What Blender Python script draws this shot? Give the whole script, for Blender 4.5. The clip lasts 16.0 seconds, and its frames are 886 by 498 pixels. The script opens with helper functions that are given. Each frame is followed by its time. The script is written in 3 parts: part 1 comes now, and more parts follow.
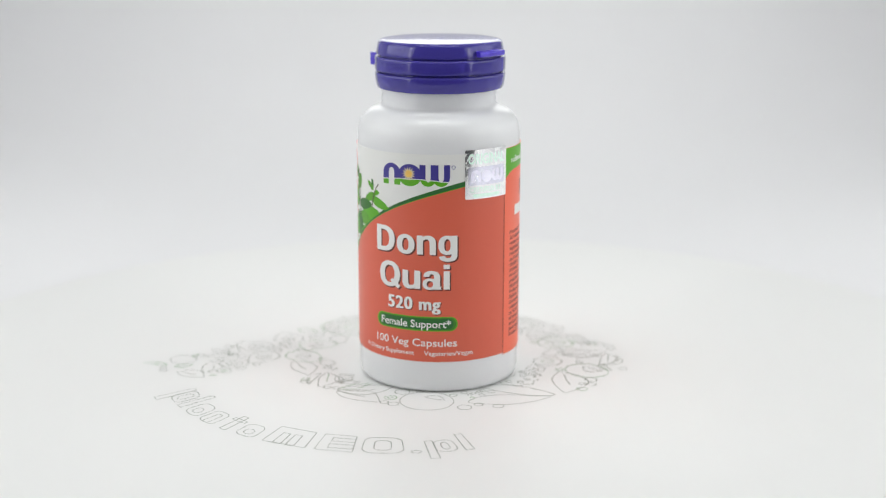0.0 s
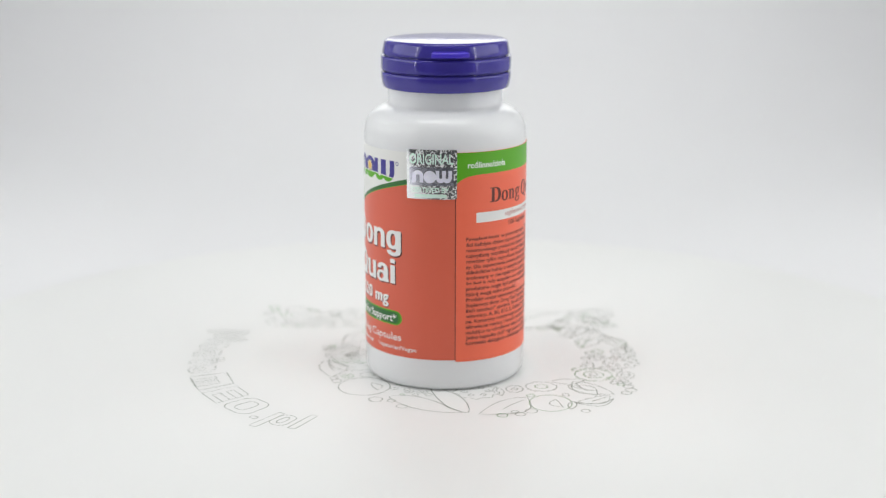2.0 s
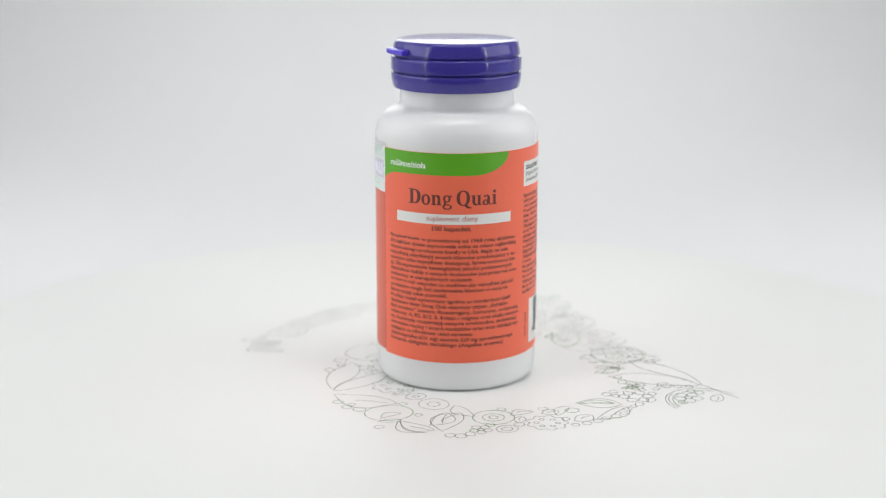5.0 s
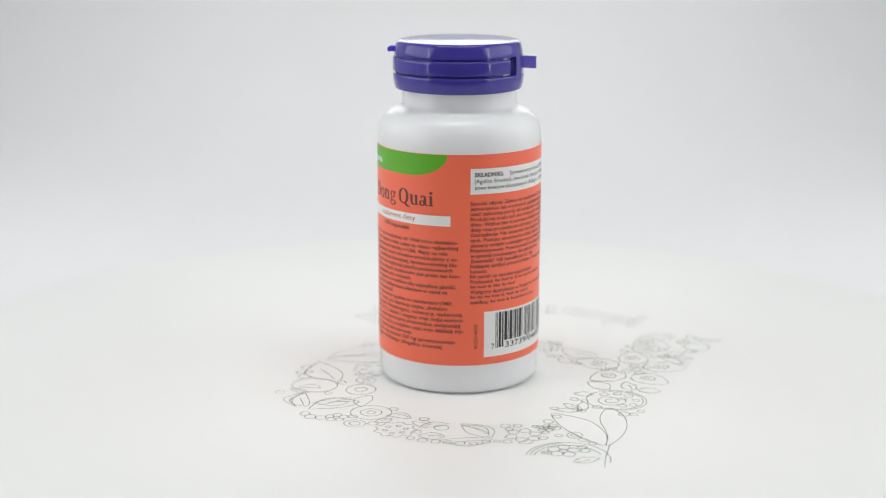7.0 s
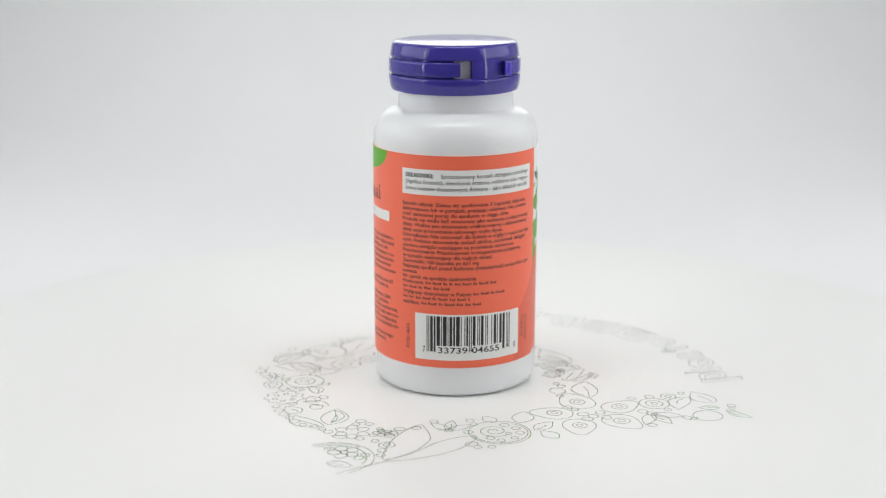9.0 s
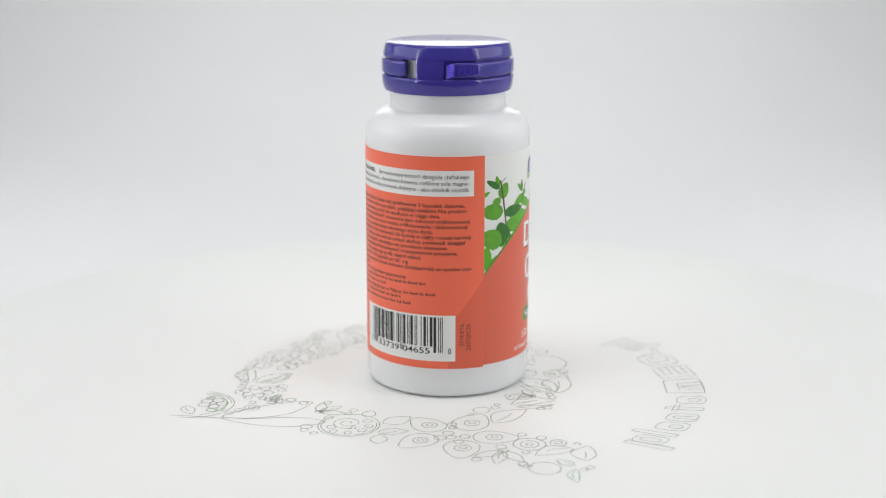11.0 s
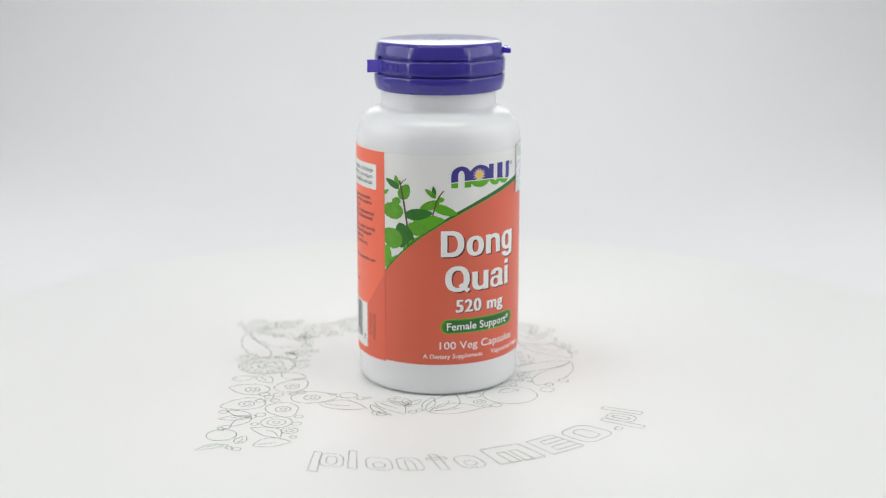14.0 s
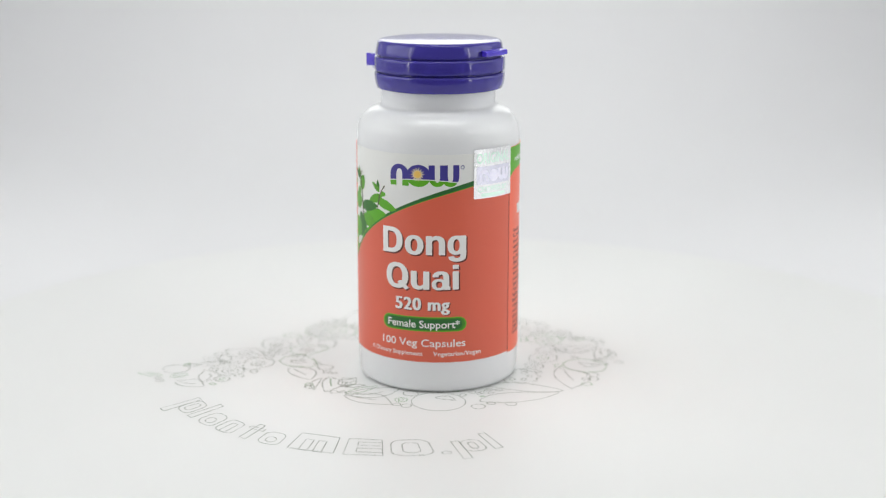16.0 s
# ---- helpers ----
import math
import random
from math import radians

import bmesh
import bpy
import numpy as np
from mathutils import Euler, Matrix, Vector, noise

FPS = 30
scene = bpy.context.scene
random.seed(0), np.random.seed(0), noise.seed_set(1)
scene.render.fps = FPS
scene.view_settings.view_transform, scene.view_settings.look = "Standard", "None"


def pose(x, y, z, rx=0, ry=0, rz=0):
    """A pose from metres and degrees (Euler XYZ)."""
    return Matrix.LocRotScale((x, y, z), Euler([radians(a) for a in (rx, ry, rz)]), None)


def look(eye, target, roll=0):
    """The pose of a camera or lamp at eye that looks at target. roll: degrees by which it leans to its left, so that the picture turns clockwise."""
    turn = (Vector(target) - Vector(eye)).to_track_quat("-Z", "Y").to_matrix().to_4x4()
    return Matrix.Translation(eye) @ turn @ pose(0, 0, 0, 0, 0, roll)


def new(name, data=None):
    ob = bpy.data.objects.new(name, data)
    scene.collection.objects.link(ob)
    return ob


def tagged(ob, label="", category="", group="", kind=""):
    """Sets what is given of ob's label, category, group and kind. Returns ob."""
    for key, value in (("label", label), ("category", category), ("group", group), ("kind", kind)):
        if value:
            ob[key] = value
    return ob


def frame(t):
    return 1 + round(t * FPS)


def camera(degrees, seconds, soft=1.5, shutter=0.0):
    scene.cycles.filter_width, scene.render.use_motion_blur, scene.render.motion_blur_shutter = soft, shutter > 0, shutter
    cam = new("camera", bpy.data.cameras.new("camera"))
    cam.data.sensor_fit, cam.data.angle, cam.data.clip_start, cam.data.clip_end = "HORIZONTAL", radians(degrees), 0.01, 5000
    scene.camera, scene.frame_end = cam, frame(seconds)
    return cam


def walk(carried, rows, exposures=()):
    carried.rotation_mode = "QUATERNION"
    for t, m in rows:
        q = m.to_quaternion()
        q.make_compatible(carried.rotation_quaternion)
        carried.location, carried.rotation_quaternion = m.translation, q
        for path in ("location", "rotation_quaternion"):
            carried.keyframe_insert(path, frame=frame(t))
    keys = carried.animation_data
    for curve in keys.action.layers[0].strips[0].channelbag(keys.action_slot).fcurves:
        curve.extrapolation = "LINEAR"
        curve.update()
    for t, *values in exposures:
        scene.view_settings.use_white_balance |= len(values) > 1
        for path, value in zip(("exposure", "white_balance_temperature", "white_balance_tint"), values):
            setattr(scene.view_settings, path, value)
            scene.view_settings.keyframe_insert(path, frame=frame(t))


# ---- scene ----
# The camera stands on a tripod before the light tent and does not move.
cam = camera(33.66, 16.0, soft=1.1)
EYE = (0.0, -0.5479, 0.1818)
PITCH, YAW, ROLL = 13.622, -0.2124, 0.0672
AIM = (EYE[0] + math.sin(radians(YAW)) * math.cos(radians(PITCH)),
       EYE[1] + math.cos(radians(YAW)) * math.cos(radians(PITCH)),
       EYE[2] - math.sin(radians(PITCH)))
VIEW = look(EYE, AIM, ROLL)
walk(cam, [(0.0, VIEW), (16.0, VIEW)], exposures=[(0.0, -0.41), (16.0, -0.41)])
cam.data.dof.use_dof = True
cam.data.dof.focus_distance = 0.520
cam.data.dof.aperture_fstop = 6.8

# ---- light: the dim studio outside, a lamp panel over the tent and one at each side, an added fill at the back ----
world = bpy.data.worlds.new("studio")
scene.world = world
world.use_nodes = True
world.node_tree.nodes["Background"].inputs[0].default_value = (0.95, 0.96, 0.98, 1)
world.node_tree.nodes["Background"].inputs[1].default_value = 0.20


def area_lamp(name, eye, target, sx, sy, watts, colour):
    data = bpy.data.lights.new(name, "AREA")
    data.shape, data.size, data.size_y, data.energy, data.color = "RECTANGLE", sx, sy, watts, colour
    ob = new(name, data)
    ob.matrix_world = look(eye, target)
    return ob


area_lamp("top_lamp", (0, -0.09, 0.64), (0, -0.02, 0.03), 0.46, 0.10, 1.50, (0.965, 0.985, 0.945))
# unseen panel added behind to whiten the lid's top and the bottle's edges
area_lamp("back_fill", (0, 0.79, 0.395), (0, 0.0, 0.12), 0.62, 0.42, 1.75, (0.97, 0.99, 0.95))
area_lamp("side_lamp_west", (-0.56, -0.13, 0.32), (0, -0.12, 0.14), 0.72, 0.50, 2.3, (0.965, 0.985, 0.97))
area_lamp("side_lamp_east", (0.56, -0.13, 0.32), (0, -0.12, 0.14), 0.72, 0.50, 2.3, (0.965, 0.985, 0.97))


# ---- materials ----
def material(name, colour, rough=0.5, metal=0.0, grain=0.0, grain_size=400.0, bump=0.0, blotch=0.0,
             blotch_size=25.0, sss=0.0, coat=0.0, second=None, ripple=0.0):
    """A surface with fine grain and broad unevenness, both in real size."""
    m = bpy.data.materials.new(name)
    m.use_nodes = True
    nt = m.node_tree
    b = nt.nodes["Principled BSDF"]
    b.inputs["Roughness"].default_value, b.inputs["Metallic"].default_value = rough, metal
    b.inputs["Coat Weight"].default_value = coat
    b.inputs["Coat Roughness"].default_value = 0.12
    if sss:
        b.inputs["Subsurface Weight"].default_value = sss
        b.inputs["Subsurface Radius"].default_value = (0.004, 0.004, 0.004)
        b.inputs["Subsurface Scale"].default_value = 1.0
    co = nt.nodes.new("ShaderNodeTexCoord")
    fine, broad = nt.nodes.new("ShaderNodeTexNoise"), nt.nodes.new("ShaderNodeTexNoise")
    fine.inputs["Scale"].default_value, fine.inputs["Detail"].default_value = grain_size, 4
    broad.inputs["Scale"].default_value, broad.inputs["Detail"].default_value = blotch_size, 3
    for n in (fine, broad):
        nt.links.new(co.outputs["Object"], n.inputs["Vector"])
    second = second or tuple(c * 0.6 for c in colour)
    total = nt.nodes.new("ShaderNodeMath")
    total.operation = "MULTIPLY_ADD"
    total.inputs[1].default_value = grain
    nt.links.new(fine.outputs["Fac"], total.inputs[0])
    big = nt.nodes.new("ShaderNodeMath")
    big.operation = "MULTIPLY"
    big.inputs[1].default_value = blotch
    nt.links.new(broad.outputs["Fac"], big.inputs[0])
    nt.links.new(big.outputs[0], total.inputs[2])
    mix = nt.nodes.new("ShaderNodeMix")
    mix.data_type = "RGBA"
    mix.inputs["A"].default_value, mix.inputs["B"].default_value = (*colour, 1), (*second, 1)
    nt.links.new(total.outputs[0], mix.inputs["Factor"])
    nt.links.new(mix.outputs["Result"], b.inputs["Base Color"])
    if ripple:
        at, waves, rb = nt.nodes.new("ShaderNodeMapping"), nt.nodes.new("ShaderNodeTexNoise"), nt.nodes.new("ShaderNodeBump")
        at.inputs["Scale"].default_value = (22, 22, 210)
        waves.inputs["Scale"].default_value = 1.0
        rb.inputs["Strength"].default_value, rb.inputs["Distance"].default_value = ripple, 0.0006
        nt.links.new(co.outputs["Object"], at.inputs["Vector"])
        nt.links.new(at.outputs["Vector"], waves.inputs["Vector"])
        nt.links.new(waves.outputs["Fac"], rb.inputs["Height"])
        nt.links.new(rb.outputs["Normal"], b.inputs["Normal"])
    if bump:
        bp = nt.nodes.new("ShaderNodeBump")
        bp.inputs["Strength"].default_value, bp.inputs["Distance"].default_value = bump, 0.0003
        nt.links.new(fine.outputs["Fac"], bp.inputs["Height"])
        nt.links.new(bp.outputs["Normal"], b.inputs["Normal"])
    return m


TENT = material("tent_fabric", (0.835, 0.835, 0.85), 0.9, grain=0.05, grain_size=900, bump=0.3, blotch=0.08, blotch_size=5)
TABLE = material("table_laminate", (0.07, 0.07, 0.075), 0.5, grain=0.3, grain_size=300, bump=0.05, blotch=0.3, blotch_size=4)
PLATTER = material("platter_board", (0.82, 0.823, 0.815), 0.5, grain=0.02, grain_size=1200, bump=0.05, blotch=0.04, blotch_size=9)
INK = material("drawing_ink", (0.10, 0.115, 0.095), 0.7, grain=0.5, grain_size=260, second=(0.40, 0.44, 0.37), blotch=0.45, blotch_size=30)
GREEN_INK = material("green_ink", (0.05, 0.22, 0.04), 0.7, grain=0.5, grain_size=300, second=(0.30, 0.48, 0.26), blotch=0.3, blotch_size=40)
HDPE = material("white_plastic", (0.80, 0.805, 0.82), 0.22, grain=0.03, grain_size=700, bump=0.015, blotch=0.03, sss=0.12)
BLUE = material("blue_plastic", (0.050, 0.039, 0.305), 0.055, grain=0.12, grain_size=900, bump=0.015, blotch=0.15, blotch_size=60)
# the cap's blue made brighter: light on and through thin parts is in the colour
BLUE_LIT = material("lit_thin_blue_plastic", (0.075, 0.045, 0.55), 0.25, grain=0.1, grain_size=900, sss=0.4)
CORAL = material("coral_paper", (0.71, 0.125, 0.069), 0.36, ripple=0.12, grain=0.06, grain_size=1500, blotch=0.10, blotch_size=60, second=(0.56, 0.088, 0.050))
CORAL_BACK = material("light_coral_paper", (0.90, 0.158, 0.080), 0.36, ripple=0.7, grain=0.06, grain_size=1500, blotch=0.12, blotch_size=70, second=(0.76, 0.118, 0.06))
PAPER = material("white_paper", (0.80, 0.80, 0.78), 0.42, grain=0.03, grain_size=1500, blotch=0.03)


# ---- builders ----
def mesh_object(name, bm, mat, parent=None, label="", smooth=True):
    me = bpy.data.meshes.new(name)
    bm.to_mesh(me)
    bm.free()
    if smooth:
        me.shade_smooth()
    me.materials.append(mat)
    ob = new(name, me)
    if parent is not None:
        ob.parent = parent
    if label:
        ob["label"] = label
    return ob


def part(name, bm, mat, parent, label="", smooth=True):
    return mesh_object(name, bm, mat, parent, label, smooth)


def lathe(profile, a0=0.0, a1=360.0, steps=128, closed=False):
    """Turns a profile of (radius, height) in millimetres round the upright axis. closed: the profile is a ring."""
    bm = bmesh.new()
    full = a1 - a0 >= 359.9
    rings = []
    for i in range(steps if full else steps + 1):
        a = radians(a0 + (a1 - a0) * i / steps)
        rings.append([bm.verts.new((r * math.sin(a) / 1000, -r * math.cos(a) / 1000, z / 1000)) for r, z in profile])
    n = len(rings)
    for i in range(n if full else n - 1):
        p, q = rings[i], rings[(i + 1) % n]
        for j in range(len(profile) if closed else len(profile) - 1):
            k = (j + 1) % len(profile)
            bm.faces.new((p[j], q[j], q[k], p[k]))
    if closed and not full:
        bm.faces.new(rings[0])
        bm.faces.new(rings[-1][::-1])
    bmesh.ops.remove_doubles(bm, verts=bm.verts, dist=1e-6)
    bmesh.ops.recalc_face_normals(bm, faces=bm.faces)
    return bm


def box(x0, x1, y0, y1, z0, z1, bevel=0.0):
    bm = bmesh.new()
    bmesh.ops.create_cube(bm, size=1, matrix=Matrix.Translation(((x0 + x1) / 2, (y0 + y1) / 2, (z0 + z1) / 2)) @ Matrix.Diagonal((x1 - x0, y1 - y0, z1 - z0, 1)))
    if bevel:
        bmesh.ops.bevel(bm, geom=bm.edges[:], offset=bevel, segments=3, affect="EDGES", profile=0.5)
    return bm


def auto_smooth(ob, angle=35):
    ob.data.set_sharp_from_angle(angle=radians(angle))
    return ob


# ---- the light tent ----
def sweep():
    """The tent's floor that turns up into its back in one round bend, with thickness."""
    bm = bmesh.new()
    line = [(-0.40, -0.012)]
    back, bend = 0.86, 0.30
    line += [(back - bend + bend * math.sin(radians(a)), -0.012 + bend - bend * math.cos(radians(a))) for a in range(0, 91, 6)]
    line += [(back, 0.80)]
    loop = line + [(y + 0.012 if z > 0.1 else y, z - 0.012) for y, z in reversed(line)]
    rows = [[bm.verts.new((x, y, z)) for y, z in loop] for x in (-0.62, 0.62)]
    for j in range(len(loop)):
        k = (j + 1) % len(loop)
        bm.faces.new((rows[0][j], rows[1][j], rows[1][k], rows[0][k]))
    bmesh.ops.recalc_face_normals(bm, faces=bm.faces)
    return bm


tagged(auto_smooth(mesh_object("backdrop", sweep(), TENT)), "white fabric sweep that bends up behind the turntable", "backdrop", kind="structure")
# unseen table, added below the camera and kept dark to darken front reflections
tagged(mesh_object("table", box(-1.3, 1.3, -1.6, 1.3, -0.06, -0.0242, 0.003), TABLE, smooth=False), "dark grey table top added out of view under the light tent", "table", kind="structure")
tagged(mesh_object("wall_west", box(-0.632, -0.622, -0.45, 0.86, -0.0242, 0.80), TENT, smooth=False), "white fabric side of the light tent", "wall", kind="structure")
tagged(mesh_object("wall_east", box(0.622, 0.632, -0.45, 0.86, -0.0242, 0.80), TENT, smooth=False), "white fabric side of the light tent", "wall", kind="structure")
tagged(mesh_object("ceiling", box(-0.632, 0.632, -0.45, 0.872, 0.802, 0.812), TENT, smooth=False), "white fabric top of the light tent", "ceiling", kind="structure")

LED = bpy.data.materials.new("led_diffuser")
LED.use_nodes = True
LED.node_tree.nodes["Principled BSDF"].inputs["Base Color"].default_value = (0.85, 0.85, 0.85, 1)
LED.node_tree.nodes["Principled BSDF"].inputs["Emission Color"].default_value = (1.0, 0.99, 0.97, 1)
LED.node_tree.nodes["Principled BSDF"].inputs["Emission Strength"].default_value = 14.0


def led_strip(x):
    """A slim upright light strip on a front edge of the tent: a channel with its diffuser, which stands on the table."""
    strip = tagged(new("light_strip"), "slim upright white light strip on the tent's front edge", "light strip", "front light strips")
    part("channel", box(x - 0.008, x + 0.008, -0.447, -0.435, -0.0242, 0.78, 0.001), PAPER, strip)
    part("diffuser", box(x - 0.006, x + 0.006, -0.435, -0.431, -0.008, 0.776, 0.001), LED, strip, "glowing diffuser")
    return strip


for side_x in (-0.61, 0.61):
    led_strip(side_x)

# ---- the turntable, which turns with all that is on it ----
turntable = tagged(new("turntable"), "round white turntable with a leafy outline drawing on top", "turntable")
auto_smooth(part("platter", lathe([(0, -7), (226.5, -7), (228, -5.5), (228, -1.2), (227.2, -0.3), (226, 0), (0, 0)], steps=192), PLATTER, turntable))
auto_smooth(part("base", lathe([(0, -12), (138, -12), (140, -11.2), (140, -8.4), (138, -7.2), (0, -7.2)], steps=96), PLATTER, turntable, "white drum under the platter"))

# ---- the bottle ----
BX, BY = -0.0037, 0.00188
bottle = tagged(new("pill_bottle"), "white plastic supplement bottle with a coral label and violet-blue cap", "bottle")
bottle.location, bottle.scale = (BX, BY, 0.0), (1.0, 1.0, 0.9955)
auto_smooth(part("body", lathe([
    (0, 1.6), (22, 1.4), (25.5, 0.5), (27.5, 0.1), (28.8, 0.25), (29.8, 0.9), (30.4, 1.9), (30.7, 3.2), (30.75, 6), (30.8, 11), (30.8, 60),
    (30.8, 93), (30.75, 95.4), (30.5, 97.4), (29.9, 99.3), (28.9, 101.0), (27.5, 102.5), (25.8, 103.8), (24.1, 104.6), (22.7, 105.1),
    (21.9, 105.6), (21.6, 106.5), (21.6, 110), (21.7, 112), (20.5, 127), (0, 127)], steps=192), HDPE, bottle, "glossy white plastic body with round shoulder"), 60)
# ---- the cap: skirt, tear band with its pull tab, hinge and lid; a hair off the bottle's axis ----
CAP = pose(0.0005, -0.0001, 0.0014)


def cap_part(name, bm, parent=None, label="", mat=None):
    bm.transform(CAP)
    return auto_smooth(part(name, bm, mat or BLUE, parent or bottle, label), 30)


lid = cap_part("lid", lathe([(0, 128.5), (20.6, 128.5), (21.8, 128.45), (22.5, 128.25), (23.05, 127.8), (23.35, 127.1), (23.75, 125.2), (24.05, 123.6),
                             (24.0, 123.25), (23.7, 123.1), (21.9, 123.1), (21.9, 126.0), (0, 126.2)], steps=160), label="flip-top lid")
nub = bmesh.new()
bmesh.ops.create_uvsphere(nub, u_segments=16, v_segments=8, radius=0.0008, matrix=pose(0, 0, 0.1285) @ Matrix.Diagonal((1, 1, 0.18, 1)))
cap_part("gate_mark", nub, lid)
cap_part("thumb_lip", lathe([(23.3, 123.9), (23.9, 123.8), (26.3, 123.7), (26.65, 124.0), (26.6, 125.2), (26.2, 125.55), (23.3, 125.9)], 33.5, 63.5, 24, True), lid, "short thumb lip", BLUE_LIT)
cap_part("skirt", lathe([(22.0, 116.6), (23.8, 116.6), (24.12, 116.48), (24.34, 116.25), (24.46, 115.95), (24.5, 115.6), (24.38, 113.8), (24.1, 112.2), (23.85, 111.2),
                         (23.62, 110.72), (23.35, 110.55), (22.0, 110.55)], steps=160, closed=True), label="lower ring of the cap")
band = cap_part("tear_band", lathe([(23.0, 117.35), (24.35, 117.3), (24.5, 117.4), (24.55, 117.65), (24.55, 121.6), (24.5, 121.95), (24.36, 122.24), (24.1, 122.42), (23.8, 122.5), (23.0, 122.5)], 251.2, 567.5, 150, True), label="tear-off band")
cap_part("inner_ring", lathe([(22.0, 116.5), (23.1, 116.5), (23.1, 123.2), (22.0, 123.2)], 217.5, 562.0, 120, True))
cap_part("hinge", lathe([(22.0, 116.4), (24.3, 116.4), (24.35, 118), (24.3, 120), (24.2, 123.3), (22.0, 123.3)], 218.0, 243.0, 20, True))


def pull_tab():
    """The band's loose end, bent outwards."""
    bm = bmesh.new()
    rows = []
    for i in range(13):
        k = i / 12
        a = radians(252.2 - 5.2 * k ** 0.8)
        r = 24.3 + 4.8 * k ** 1.5
        ring = []
        for dr, z in ((-0.55, 117.7), (0.35, 117.6), (0.35, 122.3), (-0.55, 122.2)):
            ring.append(bm.verts.new(((r + dr * (1 - k)) * math.sin(a - 0.022 * k * (dr < 0)) / 1000, -(r + dr * (1 - k)) * math.cos(a - 0.022 * k * (dr < 0)) / 1000, z / 1000)))
        rows.append(ring)
    for p, q in zip(rows, rows[1:]):
        for j in range(4):
            bm.faces.new((p[j], q[j], q[(j + 1) % 4], p[(j + 1) % 4]))
    bm.faces.new(rows[0])
    bm.faces.new(rows[-1][::-1])
    bmesh.ops.recalc_face_normals(bm, faces=bm.faces)
    return bm


cap_part("pull_tab", pull_tab(), band, "pull tab bent outwards", BLUE_LIT)
# ---- the label: places on it are (angle round the bottle in degrees, height in millimetres) ----
R0 = 30.83


def curve_z(deg):
    """Upper edge of the coral field of the front label."""
    x = deg + 89.0
    return 46.6 + 40.0 * (1 - math.exp(-x / 62.0))


def wrap(a0, a1, low, high, r, steps=None, rows=1):
    """A sheet round the bottle between two heights, which may be functions of the angle."""
    bm = bmesh.new()
    steps = steps or max(2, int(abs(a1 - a0) / 1.5))
    cols = []
    for i in range(steps + 1):
        d = a0 + (a1 - a0) * i / steps
        lo = low(d) if callable(low) else low
        hi = high(d) if callable(high) else high
        s, c = math.sin(radians(d)), math.cos(radians(d))
        cols.append([bm.verts.new((r * s / 1000, -r * c / 1000, (lo + (hi - lo) * j / rows) / 1000)) for j in range(rows + 1)])
    for p, q in zip(cols, cols[1:]):
        for j in range(rows):
            bm.faces.new((p[j], q[j], q[j + 1], p[j + 1]))
    return bm


front = auto_smooth(part("front_label", lathe([(R0 - 0.02, 12.45), (R0 + 0.12, 12.45), (R0 + 0.12, 91.0), (R0 - 0.02, 91.0)], -89.5, 54, 96, True), PAPER, bottle, "coral and white front label with a leafy sprig"))
part("coral_field", wrap(-89.5, 54, 12.45, curve_z, R0 + 0.15), CORAL, front)
back = auto_smooth(part("back_label", lathe([(R0 - 0.02, 11.8), (R0 + 0.26, 11.8), (R0 + 0.26, 91.3), (R0 - 0.02, 91.3)], 52.3, 271.8, 146, True), CORAL_BACK, bottle, "light coral back label with dense print"))
# ---- print on the label ----
WHITE_INK = material("white_print", (0.84, 0.84, 0.83), 0.4, grain=0.03, blotch=0.02)
BROWN_INK = material("dark_brown_print", (0.13, 0.030, 0.023), 0.5, grain=0.25, grain_size=1500, second=(0.20, 0.04, 0.03))
BLACK_INK = material("black_print", (0.022, 0.022, 0.024), 0.5, grain=0.1, grain_size=1500)
# printed drop shadow of the headings, and the shade painted along the label overlap
SHADOW_INK = material("text_outline_and_seam_shade", (0.11, 0.030, 0.022), 0.5, grain=0.1)
RED_INK = material("red_print", (0.45, 0.05, 0.03), 0.5, grain=0.1)
NAVY_INK = material("navy_print", (0.045, 0.035, 0.27), 0.4, grain=0.1)
CREAM_INK = material("cream_print", (0.86, 0.72, 0.42), 0.4, grain=0.1)
SUN_INK = material("sun_print", (0.85, 0.55, 0.12), 0.4, grain=0.1)
DEEP_GREEN = material("deep_green_print", (0.012, 0.115, 0.020), 0.38, grain=0.1, blotch=0.3, blotch_size=90, second=(0.03, 0.20, 0.03))
MID_GREEN = material("leaf_green_print", (0.035, 0.20, 0.006), 0.4, grain=0.9, grain_size=420, blotch=0.4, blotch_size=160, second=(0.13, 0.42, 0.012))
DARK_LEAF = material("dark_leaf_print", (0.008, 0.085, 0.006), 0.4, grain=0.8, grain_size=420, blotch=0.4, blotch_size=160, second=(0.03, 0.20, 0.010))
LIME = material("lime_print", (0.105, 0.41, 0.007), 0.4, grain=0.08, blotch=0.25, blotch_size=60, second=(0.075, 0.34, 0.006))
MID_BADGE = material("mid_green_print", (0.045, 0.24, 0.010), 0.4, grain=0.1, blotch=0.3, blotch_size=90)
STEM = material("stem_print", (0.09, 0.08, 0.035), 0.5, grain=0.2)


def flat_text(body, bold=0.0, gap=1.0):
    """The built-in font's letters as a flat mesh; capitals are one unit high."""
    cu = bpy.data.curves.new("text", "FONT")
    cu.body, cu.offset, cu.resolution_u, cu.space_character = body, bold, 3, gap
    ob = new("text", cu)
    me = bpy.data.meshes.new_from_object(ob.evaluated_get(bpy.context.evaluated_depsgraph_get()))
    bpy.data.objects.remove(ob)
    bpy.data.curves.remove(cu)
    bm = bmesh.new()
    bm.from_mesh(me)
    bpy.data.meshes.remove(me)
    return bm


_h = flat_text("H")
CAP_H = max(v.co.y for v in _h.verts)
_h.free()


